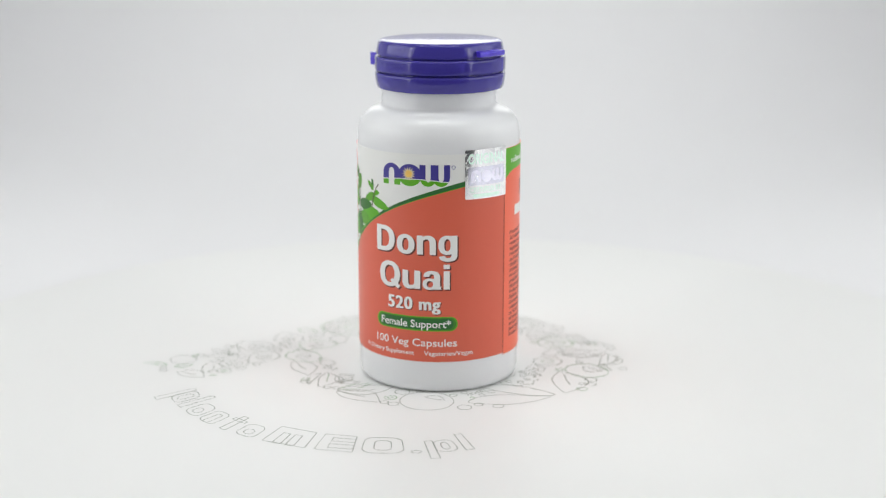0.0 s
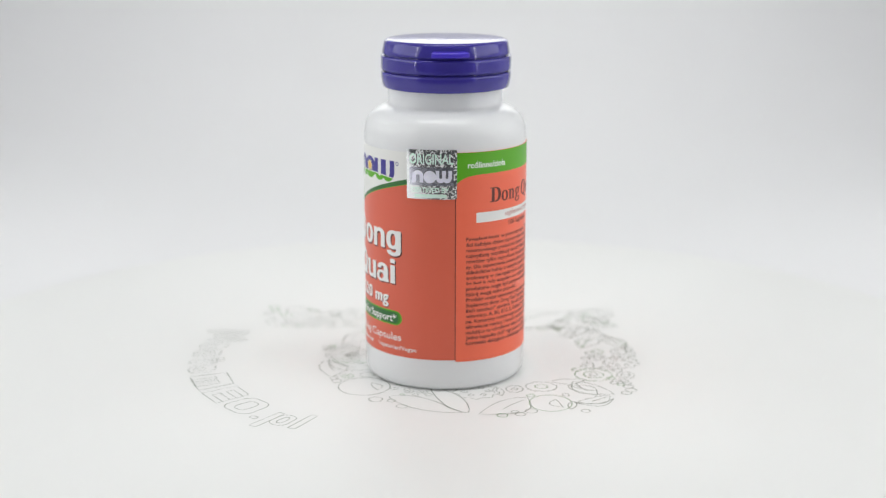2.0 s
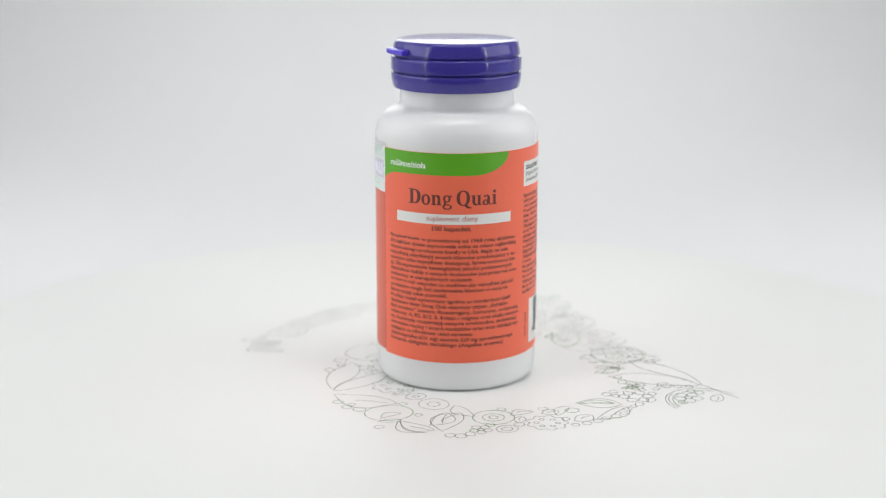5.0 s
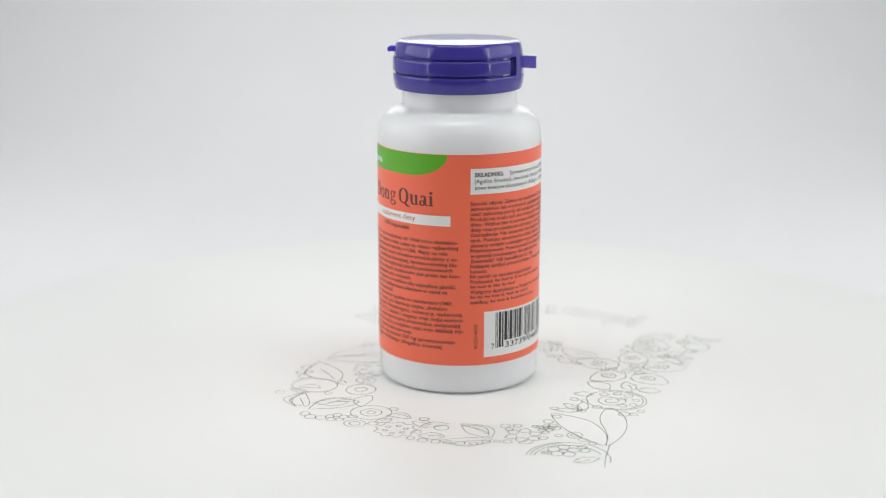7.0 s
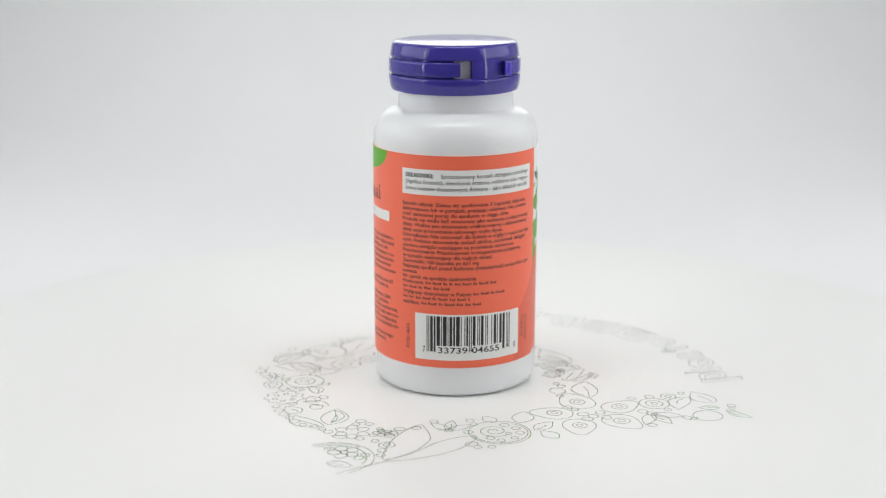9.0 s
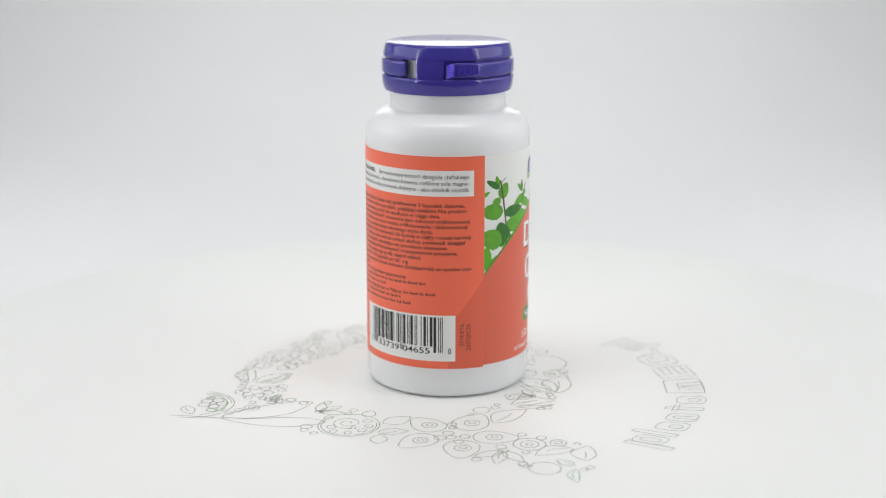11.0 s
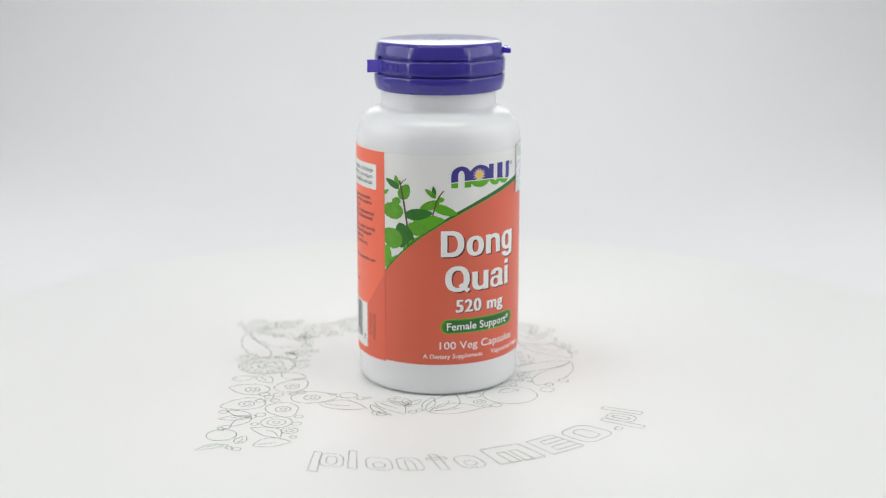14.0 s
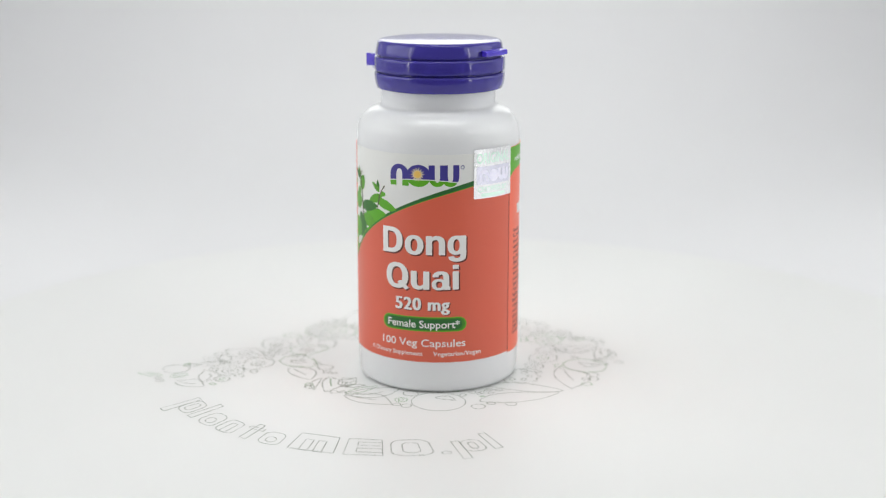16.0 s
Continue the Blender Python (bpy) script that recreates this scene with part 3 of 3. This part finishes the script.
def column(lines, a0, full, base, pitch, height, bold):
    """Lines of small print; a line keeps the letters' usual width. A number before a line leaves room for a bar of so many degrees."""
    for i, line in enumerate(lines):
        a, z = a0, base - i * pitch
        for bit in (line if isinstance(line, tuple) else (line,)):
            if isinstance(bit, (int, float)):
                end, word = a + bit, 0
                while a < end - 1.5:
                    long = min((4.2, 6.4, 3.1, 7.3, 5.0)[word % 5], end - a)
                    bar_of_print(a + 0.3, a + long, z + 0.18, height * 0.55)
                    a, word = a + long + 0.9, word + 1
                a = end + 1.2
            else:
                end = min(a + len(bit) * full, a0 + 101)
                lettering("print_line", bit, a, end, z, z + height, BROWN_INK, back, B1, bold)
                a = end + 1.2


column(("Firma", "ści każdym dniem zapracowała sobie na miano najbardziej", "renomowanego producenta branży w USA. Mając na celu",
        "najwyższą satysfakcję swoich klientów produkujemy z su-", "rowców tylko najwyższej dostępnej, farmaceutycznej kla-",
        "sy. Dla zapewnienia bezwzględnej jakości podstawowych", "składników każdy z naszych dostawców jest przez nas kon-",
        "trolowany w nieregularnych audytach.", (15, "robi wszystko co możliwe aby najwyższa jakość"),
        "produktów mogła być zaoferowana klientom w cenie na", "którą mogą sobie pozwolić.",
        "Produkt został wytworzony zgodnie ze standardami GMP.", "Suplement diety: Dong Quai nazywany często „żeńskim",
        "żeń szeniem” zawiera: fitoestrogeny, kumaryny, sacharozę,", "witaminy: A, B2, B12, E, żelazo i magnez oraz olejki eterycz-",
        "ne. Kumaryny rozszerzają naczynia krwionośne, zwiększają", "ukrwienie macicy i innych narządów oraz oraz działają sty-",
        "mulująco na ośrodkowy układ nerwowy.", "Jedna kapsułka (631 mg) zawiera: 520 mg sproszkowanego",
        "korzenia dzięgiela chińskiego (Angelica sinensis)"), 59.4, 1.76, 58.2, 2.105, 1.3, 0.022)
bar_of_print(68.5, 75.0, 58.4, 0.75)
bar_of_print(76.0, 85.5, 58.4, 0.75)
lettering("print_line", "w prowadzonej od 1968 roku działalno-", 87.0, 156.0, 58.2, 59.5, BROWN_INK, back, B1, 0.022)
part("white_panel", outline_shape(rounded(164.5, 264.1, 76.8, 86.2, 0.15), B1), PAPER, back, "white panel with small dark print")
for i, (head, rest) in enumerate((("SKŁADNIKI:", "Sproszkowany korzeń dzięgiela chińskiego"), ("", "(Agelica Sinensis), dwutlenek krzemu, roślinne sole magne-"),
                                  ("", "zowe kwasów tłuszczowych, żelatyna - jako składnik otoczki."))):
    z = 83.2 - 2.35 * i
    if head:
        lettering("panel_text", head, 167.2, 188.0, z, z + 1.45, BLACK_INK, back, B2, 0.035)
    lettering("panel_text", rest, 193.0 if head else 167.2, 260.8, z, z + 1.45, BLACK_INK, back, B2, 0.008)
column(("Sposób użycia: Zaleca się spożywanie 3 kapsułek dziennie,", "jednorazowo lub w porcjach, popijając mlekiem Nie przekra-",
        "czać zalecanej porcji do spożycia w ciągu dnia.", "Produkt nie może być stosowany jako substytut zróżnicowanej",
        "diety. Ważne jest stosowanie zróżnicowanej i zbilansowanej", "diety oraz prowadzenie zdrowego trybu życia.",
        "Ostrzeżenie: Nie stosować dla kobiet w ciąży i matek karmią-", "cych. Podczas stosowania unikać słońca, ponieważ dzięgiel",
        "zawiera związki uczulające na promienie słoneczne.", "Przechowywanie: Przechowywać w temperaturze pokojowej,",
        "w sposób niedostępny dla małych dzieci.", "Zawartość: 100 kapsułek po 631 mg", "Najlepiej spożyć przed końcem: (miesiąc/rok) na spodzie opa-",
        "kowania", "Nr partii: na spodzie opakowania", ("Producent:", 19, 30), (22, 13), ("Wyłączny dystrybutor w Polsce:", 24), (9, 23, 14),
        ("tel/fax:", 42)), 164.5, 1.64, 72.75, 1.96, 1.28, 0.022)

# the bar code and its digits
part("code_panel", outline_shape(rounded(174.5, 251.8, 14.7, 32.3, 0.15), B1), PAPER, back, "white bar-code panel")
WIDTHS = ("3211", "2221", "2122", "1411", "1132", "1231", "1114", "1312", "1213", "3112")


def bar_code(digits, a0, a1):
    """Stripes of a twelve-digit code, each a sheet of its own."""
    runs = [1, 1, 1] + [int(w) for d in digits[:6] for w in WIDTHS[int(d)]] + [1] * 5 + [int(w) for d in digits[6:] for w in WIDTHS[int(d)]] + [1, 1, 1]
    step, at = (a1 - a0) / sum(runs), 0
    for i, w in enumerate(runs):
        if i % 2 == 0:
            guard = at < 10 or at > 84 or 44 < at < 50
            part("code_stripe", wrap(a0 + at * step, a0 + (at + w) * step, 17.9 if guard else 20.3, 31.6, B2, steps=1), BLACK_INK, back)
        at += w


bar_code("733739046550", 183.0, 243.3)
for digit, a in (("7", 180.0), ("33739", 191.0), ("04655", 214.2), ("0", 246.9)):
    lettering("code_digits", digit, a, a + (2.0 if len(digit) == 1 else 20.2), 17.5, 19.7, BLACK_INK, back, B2, 0.01)
lettering("side_text", "KOD 4655", 167.4, 169.8, 18.3, 27.6, BROWN_INK, back, B1, 0.01, upright=True)
lettering("side_text", "ETYKIETA", 254.9, 257.6, 20.6, 29.0, BROWN_INK, back, B1, 0.0, upright=True)
lettering("side_text", "ZASTĘPCZA", 259.4, 262.1, 18.7, 29.0, BROWN_INK, back, B1, 0.0, upright=True)
# the brighter blue stands in for highlights on the raised letters
lettering("embossed_word", "PULL", 255.0, 276.7, 119.6, 122.4, BLUE_LIT, band, 24.62, 0.0, "raised word on the band")


# ---- the outline drawing on the platter: leaves, berries and curls in the form of a letter-like loop ----
def spot(u, v):
    """From the drawing's own grid to millimetres on the platter."""
    return 0.2222 * u - 0.2409 * v - 6.43, -0.2409 * u - 0.2222 * v + 135.17


SHADE = random.Random(4)


def stroke(name, pts, closed=True, width=0.26, grid=True, mat=None):
    """A thin inked line through points of the grid, lying on the platter."""
    p = [Vector(spot(*q) if grid else q) for q in pts]
    n = len(p)
    bm = bmesh.new()
    pairs = []
    for i in range(n):
        a = p[(i - 1) % n] if closed or i else p[i]
        b = p[(i + 1) % n] if closed or i < n - 1 else p[i]
        d = b - a
        d = d.normalized() if d.length > 1e-6 else Vector((1, 0))
        w = width / 2 * (0.75 + 0.5 * SHADE.random())
        s = Vector((-d.y, d.x)) * w
        pairs.append([bm.verts.new(((p[i].x + k * s.x) / 1000, (p[i].y + k * s.y) / 1000, 0.00007)) for k in (1, -1)])
    for i in range(n if closed else n - 1):
        a, b = pairs[i], pairs[(i + 1) % n]
        bm.faces.new((a[0], b[0], b[1], a[1]))
    bmesh.ops.recalc_face_normals(bm, faces=bm.faces)
    if bm.faces[0].normal.z < 0:
        bmesh.ops.reverse_faces(bm, faces=bm.faces[:])
    return part(name, bm, mat or (GREEN_INK if SHADE.random() < 0.07 else INK), turntable, smooth=False)


def ring(u, v, r, ry=None, name="ink_berry", mat=None):
    ry = ry or r * SHADE.uniform(0.88, 1.1)
    n = 12 if r < 6 else 24 if r < 20 else 36
    stroke(name, [(u + r * math.cos(math.tau * i / n), v + ry * math.sin(math.tau * i / n)) for i in range(n)], mat=mat)


def leaf(u, v, u2, v2, width, bend=0.0, vein=True, name="ink_leaf", mat=None):
    """A leaf from foot to tip, bent to one side, with a short vein."""
    f, t = Vector((u, v)), Vector((u2, v2))
    d = t - f
    s = Vector((-d.y, d.x)).normalized()
    ln = d.length
    mid = lambda k: f + d * k + s * (bend * ln * math.sin(math.pi * k))
    n = 12
    one = [mid(i / n) + s * (width / 2 * math.sin(math.pi * (i / n) ** 0.85)) for i in range(n + 1)]
    two = [mid(i / n) - s * (width / 2 * math.sin(math.pi * (i / n) ** 0.85)) for i in range(n - 1, 0, -1)]
    stroke(name, [tuple(q) for q in one + two], mat=mat)
    if vein:
        stroke("ink_vein", [tuple(mid(0.12 + 0.5 * i / 6) + s * (width * 0.10 * math.sin(i / 2))) for i in range(7)], False, mat=mat)


def free_leaf(*corners):
    """A leaf of its own form, drawn as one rounded loop."""
    n, loop = len(corners), []
    for i in range(n):
        a, b, c, d = (Vector(corners[(i + k) % n]) for k in (-1, 0, 1, 2))
        for j in range(4):
            t = j / 4
            loop.append(tuple(b + (c - a) * (0.5 * t) + (a * 2 - b * 5 + c * 4 - d) * (0.5 * t * t) + (b * 3 - a - c * 3 + d) * (0.5 * t ** 3)))
    stroke("ink_leaf", loop)


def eye_petal(u, v, r, ang):
    """A plump pointed petal with a ringed seed."""
    c, s = math.cos(radians(ang)), math.sin(radians(ang))
    pts = []
    for i in range(30):
        t = math.tau * i / 30
        k = r * (1 + 0.30 * max(0.0, math.cos(t)) ** 6)
        x, y = k * math.cos(t), 0.86 * k * math.sin(t) * (1 - 0.10 * math.cos(t))
        pts.append((u + x * c - y * s, v + x * s + y * c))
    stroke("ink_petal", pts)
    ring(u + 1, v + 1, r * 0.40)
    ring(u + 1.5, v + 1, r * 0.17)


def crown(u, v, r, ang):
    """A little lily-like flower with three pointed petals."""
    for k in (-48, 0, 48):
        a = radians(ang + k)
        leaf(u, v, u + r * math.cos(a), v + r * math.sin(a), r * 0.42, vein=(k == 0), name="ink_petal")
    ring(u, v, r * 0.16)


def flower(u, v, r, n=5):
    for i in range(n):
        a = math.tau * i / n
        ring(u + r * 0.62 * math.cos(a), v + r * 0.62 * math.sin(a), r * 0.36, name="ink_petal")
    ring(u, v, r * 0.24)


def grapes(u, v, r):
    """A scalloped cluster with dots in it."""
    stroke("ink_cluster", [(u + r * (1 + 0.10 * math.cos(9 * math.tau * i / 54)) * math.cos(math.tau * i / 54),
                            v + r * (1 + 0.10 * math.cos(9 * math.tau * i / 54)) * math.sin(math.tau * i / 54)) for i in range(54)])
    for i in range(6):
        a = math.tau * i / 6 + 0.4
        ring(u + r * 0.55 * math.cos(a), v + r * 0.55 * math.sin(a), r * 0.13)


def berries(text, r):
    """Small rings at 'u,v' places."""
    for bit in text.split():
        u, v = bit.split(",")
        ring(float(u), float(v), r * SHADE.uniform(0.8, 1.25))


# head of the stem
def bow(u, v, r, a0, a1, n=22):
    """Part of a circle, drawn freely."""
    stroke("ink_curl", [(u + r * math.cos(radians(a0 + (a1 - a0) * i / n)), v + r * math.sin(radians(a0 + (a1 - a0) * i / n))) for i in range(n + 1)], False)


bow(87, 58, 43, -14, 172)
bow(87, 58, 35, -12, 140)
bow(87, 59, 39, -16, 60)
stroke("ink_curl", [(45 + 15 * (i / 8) ** 0.8, 50 + 58 * i / 8) for i in range(9)], False)
flower(98, 74, 17)
leaf(78, 50, 58, 72, 15)
ring(112, 62, 5)
ring(112, 62, 2.4, mat=GREEN_INK)
ring(103, 121, 8)
ring(103, 121, 4)
berries("78,107 90,112 118,113 130,100 134,116 78,84 84,92", 4.5)
# the two great leaves and the lily
free_leaf((62, 106), (57, 135), (60, 165), (70, 192), (84, 210), (97, 217), (99, 196), (92, 172), (80, 152), (70, 132))
free_leaf((66, 106), (90, 115), (116, 132), (136, 152), (148, 173), (126, 174), (104, 169), (88, 156), (76, 141), (68, 124))
crown(122, 196, 30, 28)
berries("140,166 143,148 128,132 152,190 110,214 142,228", 5)
# the spiral with its rings
ring(98, 245, 34, 33, "ink_spiral")
stroke("ink_spiral", [(104 + (18 - 15 * i / 34) * math.cos(2.4 + 3.8 * math.pi * i / 34), 241 + (18 - 15 * i / 34) * math.sin(2.4 + 3.8 * math.pi * i / 34)) for i in range(35)], False)
stroke("ink_spiral", [(98 + 30 * math.cos(0.9 + 3.9 * i / 22), 245 + 30 * math.sin(0.9 + 3.9 * i / 22)) for i in range(23)], False)
berries("66,208 62,222 76,205 130,228", 5)
berries("76,238 78,254 90,265 104,266 117,258 86,230 92,253", 4.2)
leaf(128, 252, 150, 246, 15, vein=False)
leaf(118, 276, 150, 294, 24, 0.05, False)
leaf(62, 297, 88, 288, 18, vein=False)
leaf(92, 283, 109, 311, 18)
# the five seeded petals
eye_petal(88, 333, 21, 200)
eye_petal(133, 323, 21, -60)
eye_petal(86, 382, 22, 160)
eye_petal(128, 400, 21, 70)
eye_petal(158, 362, 23, 0)
berries("110,360 120,352 104,350 118,372 102,372 146,345 137,350", 5)
# foot of the stem
crown(96, 424, 36, 170)
berries("64,408 106,418 148,425 147,447", 5)
ring(125, 442, 17)
ring(125, 442, 10)
ring(125, 442, 4)
ring(141, 468, 9)
ring(141, 468, 4, mat=GREEN_INK)
berries("146,487 72,455 102,447", 4.5)
leaf(132, 488, 98, 458, 24, 0.12)
ring(70, 479, 16)
leaf(70, 466, 64, 454, 6, vein=False, mat=GREEN_INK)
leaf(106, 510, 146, 500, 26, -0.1, mat=None)
leaf(88, 504, 96, 482, 13, mat=GREEN_INK)
leaf(80, 508, 48, 522, 12, 0.1, mat=GREEN_INK)
berries("82,516 90,520", 4)
# under side of the bowl
ring(200, 357, 10)
berries("214,368 224,366 182,352", 4)
leaf(168, 384, 222, 402, 30, -0.08)
leaf(230, 380, 264, 421, 24, -0.12)
leaf(226, 388, 250, 424, 9, 0.1, False)
crown(268, 392, 24, -100)
berries("238,420 272,414 280,408 249,372 256,366", 4.5)
ring(232, 415, 5, mat=GREEN_INK)
leaf(288, 412, 320, 350, 32, 0.10)
leaf(290, 415, 352, 402, 34, -0.10)
leaf(286, 408, 296, 366, 14, vein=False, mat=GREEN_INK)
ring(342, 360, 9)
ring(348, 383, 7, mat=GREEN_INK)
ring(348, 383, 3, mat=GREEN_INK)
ring(384, 360, 31, 30, "ink_fruit")
leaf(372, 352, 396, 344, 12, -0.15, False, "ink_vein")
crown(350, 342, 20, -80)
berries("364,308 372,318 390,325 362,322 380,300 392,310 366,394 355,398", 5)
ring(428, 343, 8)
ring(432, 325, 5)
ring(450, 312, 6)
# outer side of the bowl
free_leaf((467, 238), (436, 240), (406, 254), (384, 281), (408, 278), (430, 270), (452, 258))
free_leaf((467, 245), (466, 272), (454, 300), (436, 318), (418, 328), (414, 308), (422, 288), (438, 270), (455, 257))
for k in range(7):
    ring(404 + 6 * math.cos(k * 2.1), 284 + 5 * k, 4.2 - 0.3 * k)
leaf(414, 172, 471, 226, 42, -0.12)
berries("462,186 470,180 474,200", 5)
grapes(396, 230, 25)
leaf(380, 208, 410, 200, 12, vein=False)
berries("376,262 388,268 380,278", 5)
ring(386, 186, 12, 10)
ring(386, 186, 4)
ring(376, 155, 17, 18)
ring(376, 155, 7)
ring(432, 146, 27, 24, "ink_fruit")
leaf(420, 140, 446, 132, 12, 0.2, False, "ink_vein")
leaf(426, 120, 452, 124, 10, vein=False)
ring(459, 168, 7)
berries("408,168 404,128 456,108", 4.5)
leaf(356, 142, 348, 102, 20, 0.12, False)
leaf(358, 118, 398, 72, 34, 0.12)
leaf(372, 124, 404, 92, 24, -0.14)
leaf(404, 78, 428, 118, 22, -0.16)
leaf(430, 118, 414, 74, 10, 0.3, False)
# top of the bowl
ring(330, 92, 23, 22, "ink_fruit")
ring(330, 92, 12)
ring(330, 92, 5)
ring(330, 54, 12)
ring(330, 54, 6)
flower(357, 62, 13)
berries("372,54 384,52 394,58 342,72 312,62 312,112", 5)
grapes(282, 56, 21)
leaf(300, 84, 312, 66, 13)
leaf(282, 94, 310, 90, 16, 0.2)
leaf(255, 86, 276, 84, 18)
leaf(238, 96, 262, 72, 14, 0.1, False)
leaf(226, 60, 252, 50, 20)
leaf(177, 74, 227, 48, 24, -0.12)
leaf(180, 80, 226, 102, 30, 0.05)
leaf(186, 84, 224, 98, 10, 0.2, False, mat=GREEN_INK)
ring(240, 82, 8, mat=GREEN_INK)
berries("190,54 203,48 216,46 228,42 242,40 256,40 180,64 258,60 268,98", 4.5)
for k in range(6):
    a = math.tau * k / 6 + 0.3
    leaf(152 + 7 * math.cos(a), 98 + 7 * math.sin(a), 152 + 21 * math.cos(a), 98 + 21 * math.sin(a), 12, vein=False, name="ink_petal")
berries("172,108 180,116 140,128 134,138 150,128 168,122 160,74 170,70", 4.5)
leaf(136, 88, 148, 74, 10, vein=False)
flower(138, 128, 11)

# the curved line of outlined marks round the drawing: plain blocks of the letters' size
MARK_X, MARK_Y = -18.6, 2.4


def arc_spot(a, r):
    return MARK_X + r * math.sin(radians(a)), MARK_Y - r * math.cos(radians(a))


def arc_block(a0, a1, low, high, rad=0.0):
    """An outlined block between two angles and two radii, its corners rounded by rad millimetres."""
    mid = radians((a0 + a1) / 2)
    r = (low + high) / 2
    w, h = radians(a1 - a0) * r, low - high
    pts = []
    k = max(rad, 0.15)
    for cx, cy, start in ((w / 2 - k, h / 2 - k, 0), (-w / 2 + k, h / 2 - k, 90), (-w / 2 + k, -h / 2 + k, 180), (w / 2 - k, -h / 2 + k, 270)):
        for i in range(7 if rad > 0.5 else 3):
            t = radians(start + 90 * i / (6 if rad > 0.5 else 2))
            pts.append((cx + k * math.cos(t), cy + k * math.sin(t)))
    lean = 0.0024 * (16 - math.degrees(mid))  # the marks lean a little against the radius
    out = []
    for x, y in pts:
        rr = r - y
        out.append(arc_spot(math.degrees(mid + x / r) - lean * (BASE - rr), rr))
    stroke("ink_mark", out, True, 0.25, grid=False)


BASE, XH, CAPS, ASC, DESC = 91.9, 81.3, 77.5, 76.9, 97.4


def bowl_mark(a0, a1, stem=False, gap=2.0):
    """A round mark with a round opening, beside an upright stem or none."""
    arc_block(a0, a1, BASE, XH, 3.0)
    arc_block(a0 + gap * 0.75, a1 - gap * 0.75, BASE - gap, XH + gap * (1.0 if stem else 2.1), 1.8)


arc_block(-69.4, -67.4, DESC, XH)
bowl_mark(-67.4, -62.0, True)
arc_block(-61.0, -59.1, BASE, ASC)
bowl_mark(-57.0, -51.4)
arc_block(-50.2, -44.9, BASE, XH, 2.4)
arc_block(-48.4, -46.6, BASE, XH + 2.2, 0.9)
arc_block(-42.0, -40.1, BASE, 78.4)
arc_block(-43.2, -38.6, XH + 1.8, XH)
bowl_mark(-37.4, -31.9)
arc_block(-29.4, -18.9, BASE, CAPS, 0.4)
arc_block(-26.8, -24.8, BASE, CAPS + 4.7)
arc_block(-23.6, -21.6, BASE, CAPS + 4.7)
arc_block(-16.8, -8.4, BASE, CAPS, 0.4)
arc_block(-14.2, -8.4, BASE - 2.7, BASE - 6.0)
arc_block(-14.2, -8.4, CAPS + 5.7, CAPS + 2.7)
arc_block(-6.6, 2.6, BASE, CAPS, 4.0)
arc_block(-4.0, -0.1, BASE - 2.7, CAPS + 2.7, 2.2)
arc_block(4.1, 6.1, BASE, BASE - 2.4, 1.1)
arc_block(7.6, 9.5, DESC, XH)
bowl_mark(9.5, 14.2, True)
arc_block(15.6, 17.5, BASE, ASC)


# ---- what turns: the platter and the bottle that stands on it ----
AXIS = 0.0013  # the spindle lies this far behind the origin


def motions():
    turns = [(0.0, 0.0), (0.5, -11.4), (1.0, -22.6), (1.5, -33.6), (2.0, -44.7), (2.5, -55.7), (3.0, -66.7), (3.5, -77.6), (4.0, -88.6),
             (4.6, -102.3), (5.2, -116.3), (5.8, -130.2), (6.3, -141.8), (6.5, -146.4), (7.0, -157.4), (7.5, -168.5), (8.0, -179.9),
             (8.5, -191.4), (9.0, -202.9), (9.6, -216.2), (10.2, -229.3), (10.8, -242.2), (11.3, -252.8), (11.5, -257.1),
             (12.0, -267.8), (12.5, -278.6), (13.0, -289.3), (13.5, -300.0), (14.0, -310.7), (14.5, -321.4), (15.0, -332.1),
             (15.5, -342.7), (16.0, -353.4)]
    walk(turntable, [(t, pose(0, AXIS, 0, 0, 0, a)) for t, a in turns])
    walk(bottle, [(t, pose(0, AXIS, 0, 0, 0, a) @ pose(BX, BY, 0)) for t, a in turns])


motions()
